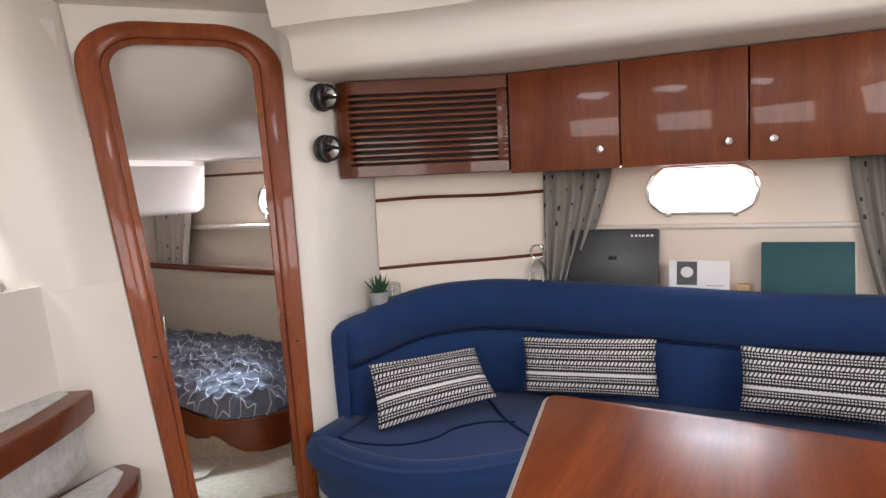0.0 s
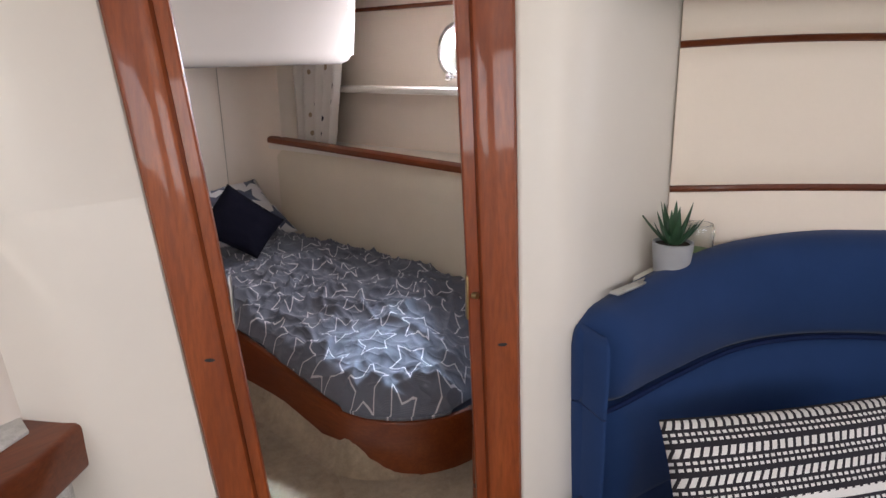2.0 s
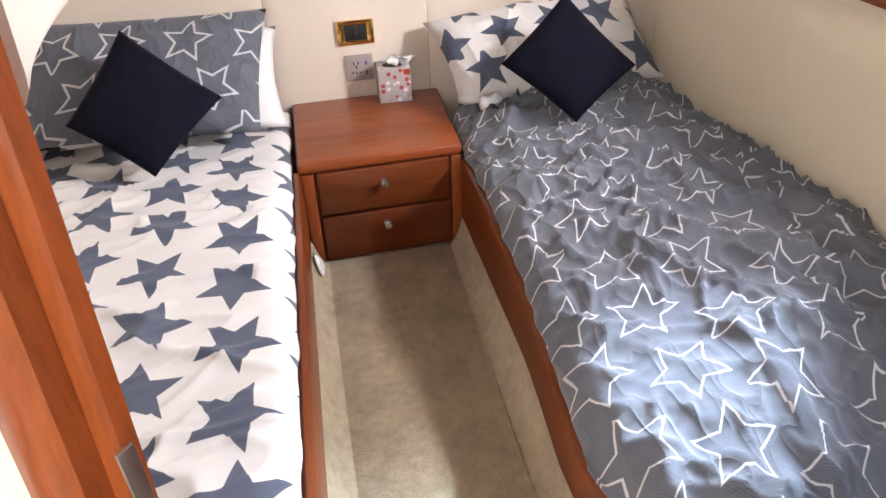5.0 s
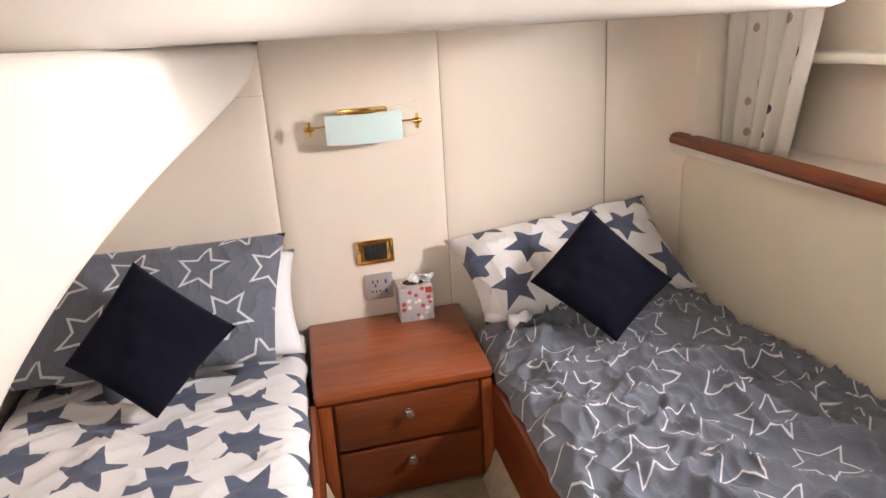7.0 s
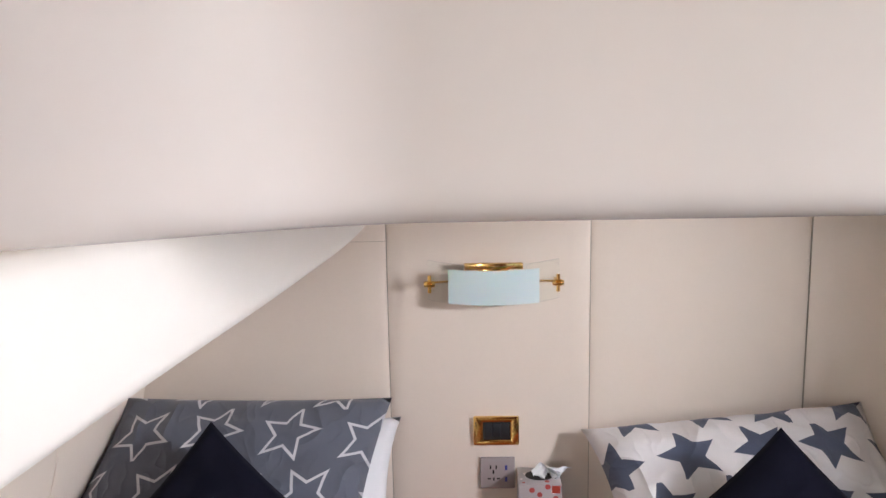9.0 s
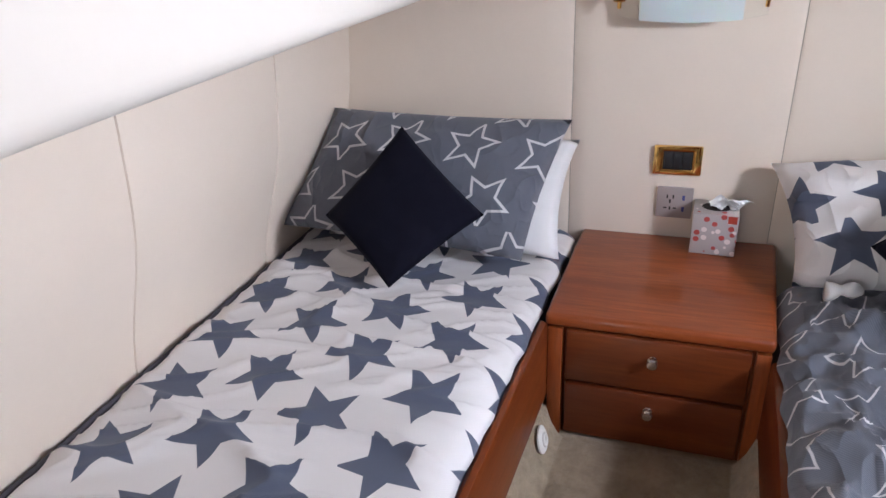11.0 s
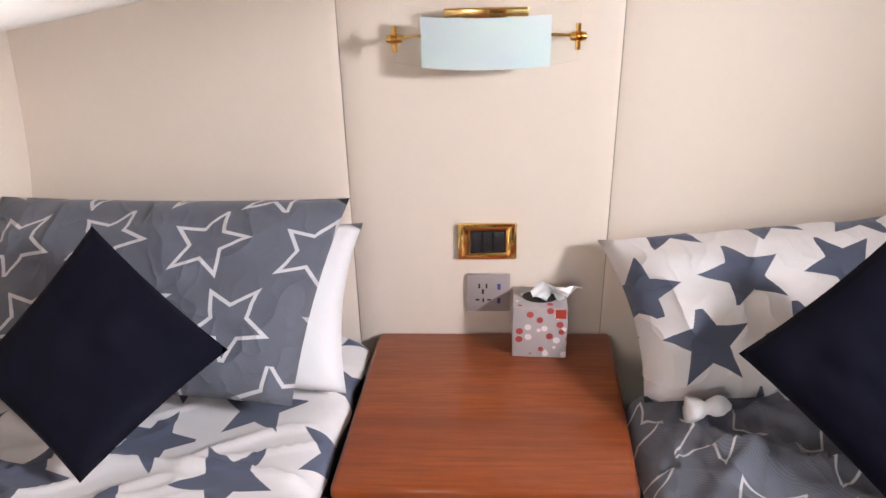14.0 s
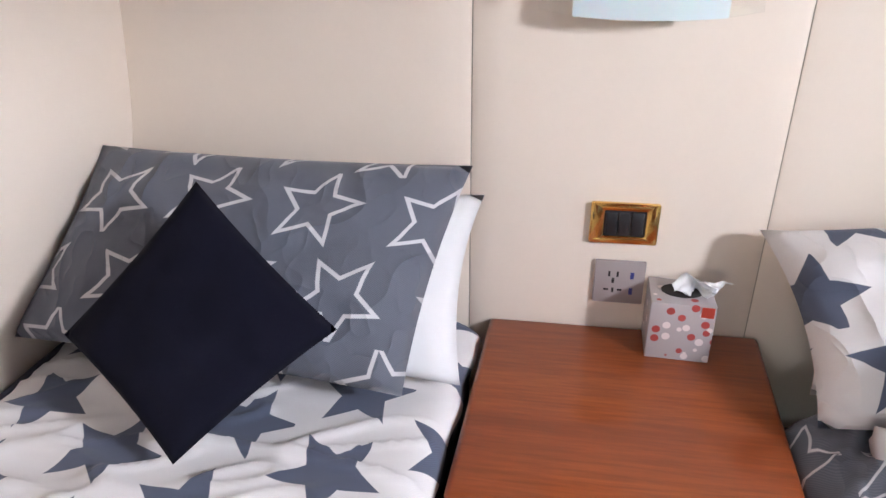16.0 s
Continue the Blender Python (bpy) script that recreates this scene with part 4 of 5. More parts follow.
def spots(name="spotted_curtain_cotton", tone=1.0):
    n = Nodes(name)
    uv = n.tree.nodes.new("ShaderNodeUVMap")
    vor = n.add("TexVoronoi", Scale=13.0, Randomness=0.35)
    n.tree.links.new(uv.outputs[0], vor.inputs["Vector"])
    dot = n.ramp(vor.outputs["Distance"], 0.20, 0.18)
    pick = n.tree.nodes.new("ShaderNodeSeparateColor")
    n.tree.links.new(vor.outputs["Color"], pick.inputs[0])
    ink = n.mix(n.math("GREATER_THAN", pick.outputs[0], 0.62), (0.02, 0.02, 0.03), (0.30, 0.22, 0.14))
    v = n.coords()
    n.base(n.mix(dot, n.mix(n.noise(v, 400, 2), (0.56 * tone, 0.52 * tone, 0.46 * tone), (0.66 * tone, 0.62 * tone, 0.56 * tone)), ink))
    n.set(Roughness=0.9)
    n.bump(n.noise(v, 600, 2), 0.15, 0.001)
    return n.mat


M["spots"] = spots()
curtain("curtain", (1.10, -0.285), (1.10, -0.67), 0.88, 1.56, 4.5, 0.30, "cream spotted cotton curtain hanging in folds by the porthole")


def porthole(name, centre, w, h, r, axis_out, up, label):
    """Oval opening port with a metal ring and glass."""
    ob = thing(name, label, "porthole", centre)
    ob["kind"] = "structure"
    m = frame_m(centre, axis_out.cross(Vector(up)) * -1, up)
    part("ring", plate(round_rect(-w / 2 - 0.022, w / 2 + 0.022, -h / 2 - 0.022, h / 2 + 0.022, r + 0.02, 8), [round_rect(-w / 2, w / 2, -h / 2, h / 2, r, 8)], 0.016, m, 0.004), M["chrome"], ob, "polished metal ring")
    g = part("pane", plate(round_rect(-w / 2, w / 2, -h / 2, h / 2, r, 8), [], 0.005, Matrix.Translation(axis_out * -0.03) @ m), M["glass"], ob)
    g.visible_shadow = False
    for s in (-1, 1):
        part("latch", box(s * w * 0.32 - 0.014, s * w * 0.32 + 0.014, -h / 2 - 0.03, -h / 2 + 0.004, 0.012, 0.03, 0.005, m), M["chrome"], ob, "metal dog latch")
    return keep_place(ob)


porthole("window_cabin", (1.272, -1.27, 1.32), 0.29, 0.20, 0.095, Vector((-1, 0, 0)), (0.06, 0, 1), "oval porthole with a polished ring over the berth ledge")

# white round nozzle set into the carpet cove
nz = thing("air_nozzle", "round white ribbed vent nozzle in the carpet cove", "vent", (-0.262, -0.624, 0.08))
NM = Matrix.Translation((-0.262, -0.624, 0.078)) @ Vector((0.97, 0.0, 0.25)).to_track_quat("Z", "Y").to_matrix().to_4x4()
part("flange", lathe([(0.018, 0.0), (0.034, 0.0), (0.034, 0.004), (0.028, 0.008), (0.018, 0.008), (0.018, 0.0)], NM, 24), M["white_plastic"], nz)
part("ring", lathe([(0.011, 0.004), (0.018, 0.004), (0.018, 0.012), (0.014, 0.014), (0.011, 0.011), (0.011, 0.004)], NM, 20), M["white_plastic"], nz, "inner ribbed ring")
part("bore", lathe([(0.0, 0.002), (0.012, 0.002), (0.012, 0.005), (0.0, 0.005)], NM, 16), M["grey_plastic"], nz, "grey bore")
keep_place(nz)

# the knotted corner of the printed pillow
rings = []
for k in range(15):
    t = k / 14
    r = 0.005 + 0.013 * abs(math.sin(t * math.pi * 1.6)) ** 0.7 + 0.010 * t
    c = Vector((0.395 - 0.075 * t, -0.385 - 0.015 * math.sin(t * 3), 0.440 + 0.010 * math.sin(t * 4)))
    rings.append([c + Vector((0.004 * noise.noise(Vector((k, a, 1))), r * math.cos(2 * math.pi * a / 14) * (0.8 + 0.4 * noise.noise(Vector((k * 0.4, a * 0.7, 4)))), 0.8 * r * math.sin(2 * math.pi * a / 14))) for a in range(14)])
tagged(finish(loft(rings, True), "pillow_knot", M["sheet_white"], None, "", 180), "white cotton pillow ties knotted at the corner", "pillow tie")

# ---- the setting: saloon ----
setting("floor_saloon", box(-3.3, 1.1, -6.0, -1.5, -0.17, FLOOR), M["carpet"], "beige saloon carpet", "floor")


def strip_wall(name, line, z0, z1, thick, mat, label):
    """An upright wall along a plan line, its thickness to the line's left."""
    back = []
    for i, p in enumerate(line):
        d = (line[min(i + 1, len(line) - 1)] - line[max(i - 1, 0)]).normalized()
        back.append(p + Vector((-d.y, d.x, 0)) * thick)
    poly = [(p.x, p.y) for p in line] + [(p.x, p.y) for p in back[::-1]]
    return setting(name, prism(poly, z0, z1), mat, label, "wall", 60)


bulk = spline([(0.036, -2.395, 0), (0.065, -2.432, 0), (0.105, -2.463, 0), (0.17, -2.480, 0), (0.30, -2.486, 0), (0.57, -2.49, 0)], 5)
rings = []
for z in (-0.13, 0.6, 1.2, 1.8, 2.45):
    a = Vector(door_pt(DOOR_W + 0.004, z, 0.01))
    ring = []
    for p in bulk:
        k = (bulk[-1].x - p.x) / (bulk[-1].x - bulk[0].x)
        ring.append(Vector((p.x, p.y, z)) + (a - Vector((bulk[0].x, bulk[0].y, z))) * k ** 3)
    rings.append([tuple(p) for p in ring] + [(p.x + 0.01, p.y + 0.03, z) for p in ring[::-1]])
setting("wall_bulkhead", loft(rings, True), M["moulding"], "smooth white moulded bulkhead with a rounded corner", "wall", 60)


def column_line(z, low):
    """Plan line of the column from beside the cockpit door round to the near jamb."""
    xl = -0.82 - 0.12 * (z - 0.69)
    b = Vector(door_pt(-0.004, z, 0.012))
    start = [(xl + 0.02, -1.745, z)] if low else [(xl + 0.02, -1.50, z), (xl, -1.62, z), (xl + 0.004, -1.72, z)]
    return spline(start + [(xl + 0.05, -1.775 + 0.02 * (z - 0.69), z), (xl * 0.55 + b.x * 0.45, (b.y - 1.80) / 2 - 0.012, z), tuple(b)], 5)


for name, low, levels in (("wall_column", False, (1.05, 1.3, 1.6, 1.9, 2.45)), ("wall_column_foot", True, (-0.13, 0.3, 0.69, 1.05))):
    rings = []
    for z in levels:
        line = column_line(z, low)
        rings.append([tuple(p) for p in line] + [(p.x + 0.012, p.y + 0.03, z) for p in line[::-1]])
    setting(name, loft(rings, True), M["moulding"], "white moulded column beside the companionway steps", "wall", 60)

# hull side of the saloon: padded panels parted by cherry beads, then a plain lining with a porthole
hull_2 = new("wall_saloon")
tagged(hull_2, "cream padded saloon side panels parted by dark cherry beads", "wall", "", "structure")
HA, HB = Vector((0.535, -2.492, 0)), Vector((0.885, -3.30, 0))


def wave(z_l, z_r, t):
    return z_l + (z_r - z_l) * (0.5 - 0.5 * math.cos(math.pi * t)) + 0.006 * math.sin(2 * math.pi * t)


bounds = [(0.40, 0.40), (0.964, 1.004), (1.313, 1.326), (1.46, 1.46)]
nrm = Vector((-(HB - HA).y, (HB - HA).x, 0)).normalized()
if nrm.x > 0:
    nrm = -nrm
for k in range(3):
    rings = []
    for j in range(11):
        s = j / 10
        row = []
        for i in range(25):
            t = i / 24
            lo, hi = wave(*bounds[k], t) + 0.006, wave(*bounds[k + 1], t) - 0.006
            z = lo + (hi - lo) * s
            e = min(s, 1 - s) * (hi - lo)
            p = HA.lerp(HB, t) + nrm * (0.010 * min(1.0, e / 0.02) ** 0.5)
            row.append((p.x, p.y, z))
        rings.append(row)
    part("panel", loft(rings), M["liner"], hull_2)
for k in (1, 2):
    pts = []
    for i in range(25):
        p = HA.lerp(HB, i / 24) + nrm * 0.004
        pts.append((p.x, p.y, wave(*bounds[k], i / 24)))
    part("bead", tube(pts, 0.0085, 8), M["cherry_dark"], hull_2, "dark cherry bead")
part("backing", prism([(HA.x, HA.y), (HB.x, HB.y), (HB.x + 0.04, HB.y), (HA.x + 0.04, HA.y + 0.03)], -0.13, 1.9), M["liner"], hull_2)
PORT2 = round_rect(-4.26, -3.79, 1.20, 1.405, 0.095, 8)
part("lining", plate([(-6.0, -0.13), (-3.28, -0.13), (-3.28, 2.2), (-6.0, 2.2)], [PORT2], 0.03, frame_m((0.95, 0, 0), (0, 1, 0), (0, 0, 1))), M["liner"], hull_2)
part("shelf", box(0.80, 0.95, -5.9, -3.31, 0.80, 0.825, 0.006), M["moulding"], hull_2)
part("lip", box(0.925, 0.955, -5.9, -3.31, 1.118, 1.142, 0.01), M["moulding"], hull_2, "moulded cream lip")
porthole("window_saloon", (0.945, -4.025, 1.3025), 0.46, 0.195, 0.095, Vector((-1, 0, 0)), (0, 0, 1), "long oval saloon porthole in a polished ring")

# ceiling, lowered side soffit over the lockers, and far walls added out of view
setting("ceiling_saloon", plate([(-3.3, -6.0), (1.0, -6.0), (1.0, -1.3), (-3.3, -1.3)], [round_rect(-1.6, -1.0, -3.9, -3.3, 0.05, 4)], 0.03, Matrix.Translation((0, 0, 2.19))), M["moulding"], "white moulded saloon ceiling", "ceiling")
sof = spline([(-0.04, -2.46, 0), (-0.01, -2.75, 0), (0.05, -3.05, 0), (0.10, -3.6, 0), (0.14, -4.4, 0), (0.16, -5.9, 0)], 6)
rings = []
for p in sof:
    rings.append([(1.0, p.y, 1.872), (p.x + 0.12, p.y, 1.875), (p.x + 0.03, p.y, 1.885), (p.x + 0.005, p.y, 1.905), (p.x, p.y, 1.95), (p.x - 0.01, p.y, 2.02), (p.x - 0.04, p.y, 2.05), (p.x - 0.12, p.y, 2.06), (p.x - 0.16, p.y, 2.2)])
setting("ceiling_soffit", loft(rings), M["moulding"], "white moulded soffit above the lockers", "ceiling", 60)
# openings here and the hole in the ceiling are added for fill light
setting("wall_fore", plate([(-3.3, -0.17), (1.1, -0.17), (1.1, 2.3), (-3.3, 2.3)], [round_rect(-2.6, -0.5, 1.25, 2.05, 0.08, 4)], 0.04, frame_m((0, -5.9, 0), (1, 0, 0), (0, 0, 1))), M["moulding"], "unseen white fore wall, added with an opening for fill light", "wall")
setting("wall_port", plate([(-6.0, -0.17), (-1.3, -0.17), (-1.3, 2.3), (-6.0, 2.3)], [round_rect(-4.6, -2.5, 1.2, 1.9, 0.08, 4)], 0.04, frame_m((-3.26, 0, 0), (0, 1, 0), (0, 0, 1))), M["moulding"], "unseen white side wall, added with an opening for fill light", "wall")

dl = thing("downlight", "round recessed ceiling downlight with a pale rim", "lamp", (-0.62, -3.52, 2.19))
part("rim", lathe([(0.035, 0.0), (0.06, 0.0), (0.062, -0.006), (0.05, -0.014), (0.036, -0.012), (0.035, 0.0)], Matrix.Translation((-0.62, -3.52, 2.19)), 28), M["steel"], dl)
part("lens", lathe([(0.0, -0.006), (0.036, -0.006), (0.036, -0.003), (0.0, -0.003)], Matrix.Translation((-0.62, -3.52, 2.19)), 24), M["frost"], dl)
keep_place(dl)

# ---- companionway ----
riser = strip_wall("wall_companionway", [Vector((-2.2, -2.125, 0)), Vector((-1.3, -1.86, 0)), Vector((-0.695, -1.765, 0))], -0.13, 1.07, 0.04, M["gelcoat"], "white moulded riser below the cockpit door")
sill_pts = [(-2.2, -2.10), (-1.3, -1.80), (-0.785, -1.636), (-0.785, -1.48), (-1.3, -1.60), (-2.2, -1.9)]
sill2 = new("cockpit_sill")
tagged(sill2, "white cockpit door sill with an alloy track", "sill", "", "structure")
part("sill", prism(sill_pts, 1.06, 1.105, 0.008), M["gelcoat"], sill2)
part("track", tube([(-2.2, -2.108, 1.073), (-1.3, -1.808, 1.073), (-0.79, -1.645, 1.073)], 0.004, 6), M["alloy"], sill2, "alloy track")
part("screw", lathe([(0.0, 0), (0.006, 0), (0.005, 0.002), (0.0, 0.003)], Matrix.Translation((-0.885, -1.682, 1.088)) @ Matrix.Rotation(radians(90), 4, "X"), 12), M["steel"], sill2, "steel screw head")
part("jamb", loft([[(x, y, z) for x, y in pts] for z, pts in ((1.10, [(-0.83, -1.60), (-0.70, -1.585), (-0.70, -1.50), (-0.83, -1.50)]), (2.25, [(-0.96, -1.60), (-0.70, -1.585), (-0.70, -1.50), (-0.96, -1.50)]))], True), M["seal"], sill2, "white door jamb")


def step(name, outline, z, thick, carpet_in, label):
    """A cherry tread with a carpet inlay on top."""
    st = thing(name, label, "step", (outline[0][0], outline[0][1], z - thick))
    part("tread", prism(outline, z - thick, z, 0.012, None, None, 3), M["cherry_x"], st)
    part("carpet_inlay", prism(carpet_in, z - 0.002, z + 0.008, 0.004), M["step_carpet"], st, "grey carpet inlay, lightened as if sunlit")
    return keep_place(st)


step("step", [(-0.69, -1.66), (-0.68, -1.70), (-0.69, -1.87), (-0.81, -1.955), (-1.0, -2.05), (-1.25, -2.16), (-1.52, -2.22), (-1.9, -2.25), (-1.9, -2.04), (-1.3, -1.845)], 0.64, 0.10,
     [(-0.76, -1.72), (-0.775, -1.84), (-1.02, -1.965), (-1.27, -2.06), (-1.53, -2.12), (-1.85, -2.15), (-1.85, -2.05), (-1.3, -1.875)], "curved cherry companionway step with grey carpet inlay")
step("step", [(-0.62, -1.90), (-0.635, -2.03), (-0.74, -2.13), (-0.95, -2.25), (-1.3, -2.40), (-1.8, -2.48), (-1.8, -2.14), (-1.3, -2.05), (-0.9, -1.93)], 0.315, 0.09,
     [(-0.68, -1.93), (-0.70, -2.01), (-0.78, -2.08), (-0.97, -2.20), (-1.3, -2.31), (-1.75, -2.38), (-1.75, -2.18), (-1.3, -2.09), (-0.95, -1.98)], "lower curved cherry step with grey carpet inlay")
step("step", [(-0.58, -2.04), (-0.60, -2.15), (-0.68, -2.25), (-0.95, -2.42), (-1.4, -2.56), (-1.4, -2.3), (-0.9, -2.15)], 0.06, 0.08,
     [(-0.61, -2.06), (-0.62, -2.13), (-0.69, -2.21), (-0.97, -2.35), (-1.35, -2.47), (-1.35, -2.33), (-0.9, -2.2)], "lowest cherry step with grey carpet inlay")
for z0, z1, pts in ((0.33, 0.545, [(-0.665, -1.70), (-0.70, -1.82), (-0.9, -1.93), (-1.3, -2.06), (-1.9, -2.15), (-1.9, -2.04), (-1.3, -1.845), (-0.68, -1.65)]), (-0.12, 0.245, [(-0.60, -1.86), (-0.62, -1.99), (-0.9, -2.14), (-1.3, -2.28), (-1.8, -2.36), (-1.8, -2.1), (-1.3, -1.9), (-0.66, -1.66)])):
    setting("riser", prism(pts, z0, z1, 0.004), M["step_carpet"], "grey carpeted step riser", "step")

# cockpit seen through the companionway
setting("deck", prism([(-3.2, -2.2), (-2.2, -1.95), (-1.3, -1.66), (-0.66, -1.46), (-0.64, 1.2), (-3.2, 1.2)], 1.128, 1.15), M["deck_pale"], "sunlit pale teak cockpit sole", "deck")
setting("deck_side", box(-3.2, 0.6, 0.78, 3.0, 0.9, 1.5), M["gelcoat"], "white cockpit moulding", "deck")
wet = thing("wet_bar", "white cockpit locker with two moulded drawers", "cabinet", (-1.0, 0.3, 1.06))
part("body", box(-1.75, -0.36, 0.215, 0.42, 1.15, 1.70, 0.02), M["gelcoat"], wet)
for z0, z1 in ((1.17, 1.345), (1.365, 1.58)):
    d = part("drawer", box(-1.45, -0.43, 0.20, 0.225, z0, z1, 0.02, None, None, 3), M["seal"], wet, "white moulded drawer front")
    part("handle", tube(spline([(-0.80, 0.2, (z0 + z1) / 2), (-0.79, 0.18, (z0 + z1) / 2), (-0.66, 0.18, (z0 + z1) / 2), (-0.65, 0.2, (z0 + z1) / 2)], 4), 0.011, 8), M["chrome"], d, "chrome pull handle")
keep_place(wet)
seat_box = thing("cockpit_seat", "white cockpit seat base with tan cushions", "seat", (0.0, 0.4, 1.06))
part("base", box(-0.34, 0.5, 0.205, 0.75, 1.15, 1.60, 0.03), M["gelcoat"], seat_box)
for i in range(5):
    part("vent_slat", box(-0.19, -0.07, 0.196, 0.206, 1.26 + 0.028 * i, 1.272 + 0.028 * i, 0.002), M["seal"], seat_box, "moulded vent slat")
tan = fabric("tan_vinyl", (0.62, 0.22, 0.07), 0.1, 300, 0.5, 0.1)
part("cushion", box(-0.34, 0.5, 0.19, 0.72, 1.602, 1.72, 0.035, None, None, 3), tan, seat_box, "tan vinyl seat cushion")
part("back_cushion", box(-0.36, 0.5, 0.62, 0.76, 1.72, 2.02, 0.04, None, None, 3), tan, seat_box, "tan vinyl back cushion")
keep_place(seat_box)
rows = []
for j in range(25):
    row = []
    for i in range(25):
        s, t = i / 24 - 0.5, j / 24 - 0.5
        h = max(0.0, 1 - (s * 2) ** 2) * max(0.0, 1 - (t * 2) ** 2)
        row.append((-0.12 + s * 0.44, 0.42 + t * 0.36, 1.722 + 0.19 * h ** 0.6 * (0.8 + 0.35 * noise.noise(Vector((s * 4, t * 4, 3)))) + 0.03 * h * noise.noise(Vector((s * 12, t * 12, 5)))))
    rows.append(row)
tagged(finish(loft(rows), "towel", fabric("navy_towel", (0.02, 0.05, 0.13), 0.35, 260, 1.0, 0.8), None, "", 180), "crumpled navy towel on the tan cockpit cushion", "towel")

# switch beside the companionway
sw2 = thing("switch_plate", "yellowed rocker switch plate on the white column", "switch", (-0.945, -1.744, 1.93))
SM = frame_m((-0.945, -1.744, 1.93), (0.942, -0.334, 0), (0, 0, 1))
part("plate", box(-0.055, 0.055, -0.075, 0.075, -0.004, 0.010, 0.004, SM), plain("yellowed_plastic", (0.74, 0.52, 0.20), 0.4), sw2)
part("insert", box(-0.032, 0.032, -0.045, 0.045, 0.008, 0.013, 0.002, SM), M["grey_plastic"], sw2, "grey rocker insert")
part("rocker", box(-0.024, 0.010, -0.036, 0.036, 0.012, 0.017, 0.003, SM), M["white_plastic"], sw2, "white rocker")
keep_place(sw2)

# ---- upper lockers ----
FACE = spline([(0.205, -2.57, 0), (0.215, -2.62, 0), (0.30, -2.78, 0), (0.385, -2.95, 0), (0.45, -3.08, 0), (0.495, -3.235, 0)], 6)


def ribbon(line, z0, z1, depth, off=0.0):
    """A board following a plan line, its thickness behind the face."""
    rings = []
    for i, p in enumerate(line):
        d = (line[min(i + 1, len(line) - 1)] - line[max(i - 1, 0)]).normalized()
        n = Vector((-d.y, d.x, 0))
        if n.x < 0:
            n = -n
        a, b = p + n * off, p + n * (off + depth)
        c = min(0.004, (z1 - z0) / 3)
        rings.append([(a.x, a.y, z0 + c), (a.x, a.y, z1 - c), (a.x + n.x * c, a.y + n.y * c, z1), (b.x, b.y, z1), (b.x, b.y, z0), (a.x + n.x * c, a.y + n.y * c, z0)])
    return loft(rings, True)


lv = thing("louvred_locker", "curved cherry locker front of horizontal louvre slats", "cabinet", (0.5, -2.9, 1.43))
# solid near-black core stands in for the shade between the slats
part("body", prism([(p.x + 0.06, p.y) for p in FACE] + [(0.88, -3.23), (0.56, -2.52), (0.27, -2.50)], 1.44, 1.865), M["dark_slot"], lv, "near-black fill painting the shade behind the slats")
part("bottom_rail", ribbon(FACE, 1.43, 1.485, 0.03), M["cherry_dark"], lv)
part("top_rail", ribbon(FACE, 1.805, 1.868, 0.03), M["cherry_dark"], lv)
part("end_panel", prism([(0.205, -2.57), (0.24, -2.565), (0.27, -2.495), (0.22, -2.495)], 1.43, 1.868, 0.004), M["cherry_dark"], lv)
part("stile", prism([(0.478, -3.19), (0.495, -3.235), (0.53, -3.22), (0.51, -3.18)], 1.485, 1.805, 0.003), M["cherry_dark"], lv)
for i in range(11):
    z = 1.494 + i * 0.0285
    part("slat", ribbon(FACE, z, z + 0.0155, 0.028, -0.002), M["cherry_dark"], lv)
keep_place(lv)
for y0, y1, ky in ((-3.735, -3.24, -3.655), (-4.235, -3.739, -4.165), (-4.78, -4.239, -4.325)):
    lk = thing("locker", "overhead cherry locker with a flat door and chrome knob", "cabinet", (0.7, (y0 + y1) / 2, 1.42), "overhead lockers")
    xa = 0.50
    part("body", box(xa + 0.02, 0.945, y0, y1, 1.425, 1.868, 0.002), M["cherry_x"], lk)
    dr = part("door", box(xa, xa + 0.02, y0 + 0.0015, y1 - 0.0015, 1.420, 1.868, 0.004), M["cherry_locker"], lk, "flat cherry door")
    knob(xa, ky, 1.503, dr, (-1, 0, 0), 1.25)
    keep_place(lk)
lk = thing("locker", "overhead cherry locker with a flat door and chrome knob", "cabinet", (0.7, -5.3, 1.42), "overhead lockers")
part("body", box(0.52, 0.945, -5.85, -4.784, 1.425, 1.868, 0.002), M["cherry_x"], lk)
part("door", box(0.50, 0.52, -5.85, -4.786, 1.42, 1.868, 0.004), M["cherry_locker"], lk, "flat cherry door")
keep_place(lk)

# round reading lamps on the bulkhead
for z in (1.80, 1.57):
    sp = thing("reading_lamp", "round black swivelling reading lamp on the bulkhead", "lamp", (0.13, -2.478, z), "bulkhead lamps")
    q = Matrix.Translation((0.135, -2.474, z)) @ Vector((-0.30, -0.95, 0)).to_track_quat("Z", "Y").to_matrix().to_4x4()
    part("base", lathe([(0.0, 0.0), (0.062, 0.0), (0.064, 0.012), (0.058, 0.02), (0.05, 0.022), (0.046, 0.03), (0.0, 0.03)], q, 28), M["black"], sp)
    part("bezel", lathe([(0.044, 0.03), (0.056, 0.034), (0.058, 0.05), (0.05, 0.056), (0.046, 0.05), (0.044, 0.03)], q, 28), M["black"], sp)
    part("reflector", lathe([(0.0, 0.034), (0.02, 0.036), (0.042, 0.048), (0.046, 0.05), (0.046, 0.046), (0.0, 0.03)], q, 24), M["chrome"], sp, "mirrored reflector")
    part("arm", tube([q @ Vector((-0.045, 0.0, 0.052)), q @ Vector((0.0, 0.006, 0.06)), q @ Vector((0.045, 0.0, 0.052))], 0.006, 8), M["black"], sp)
    keep_place(sp)

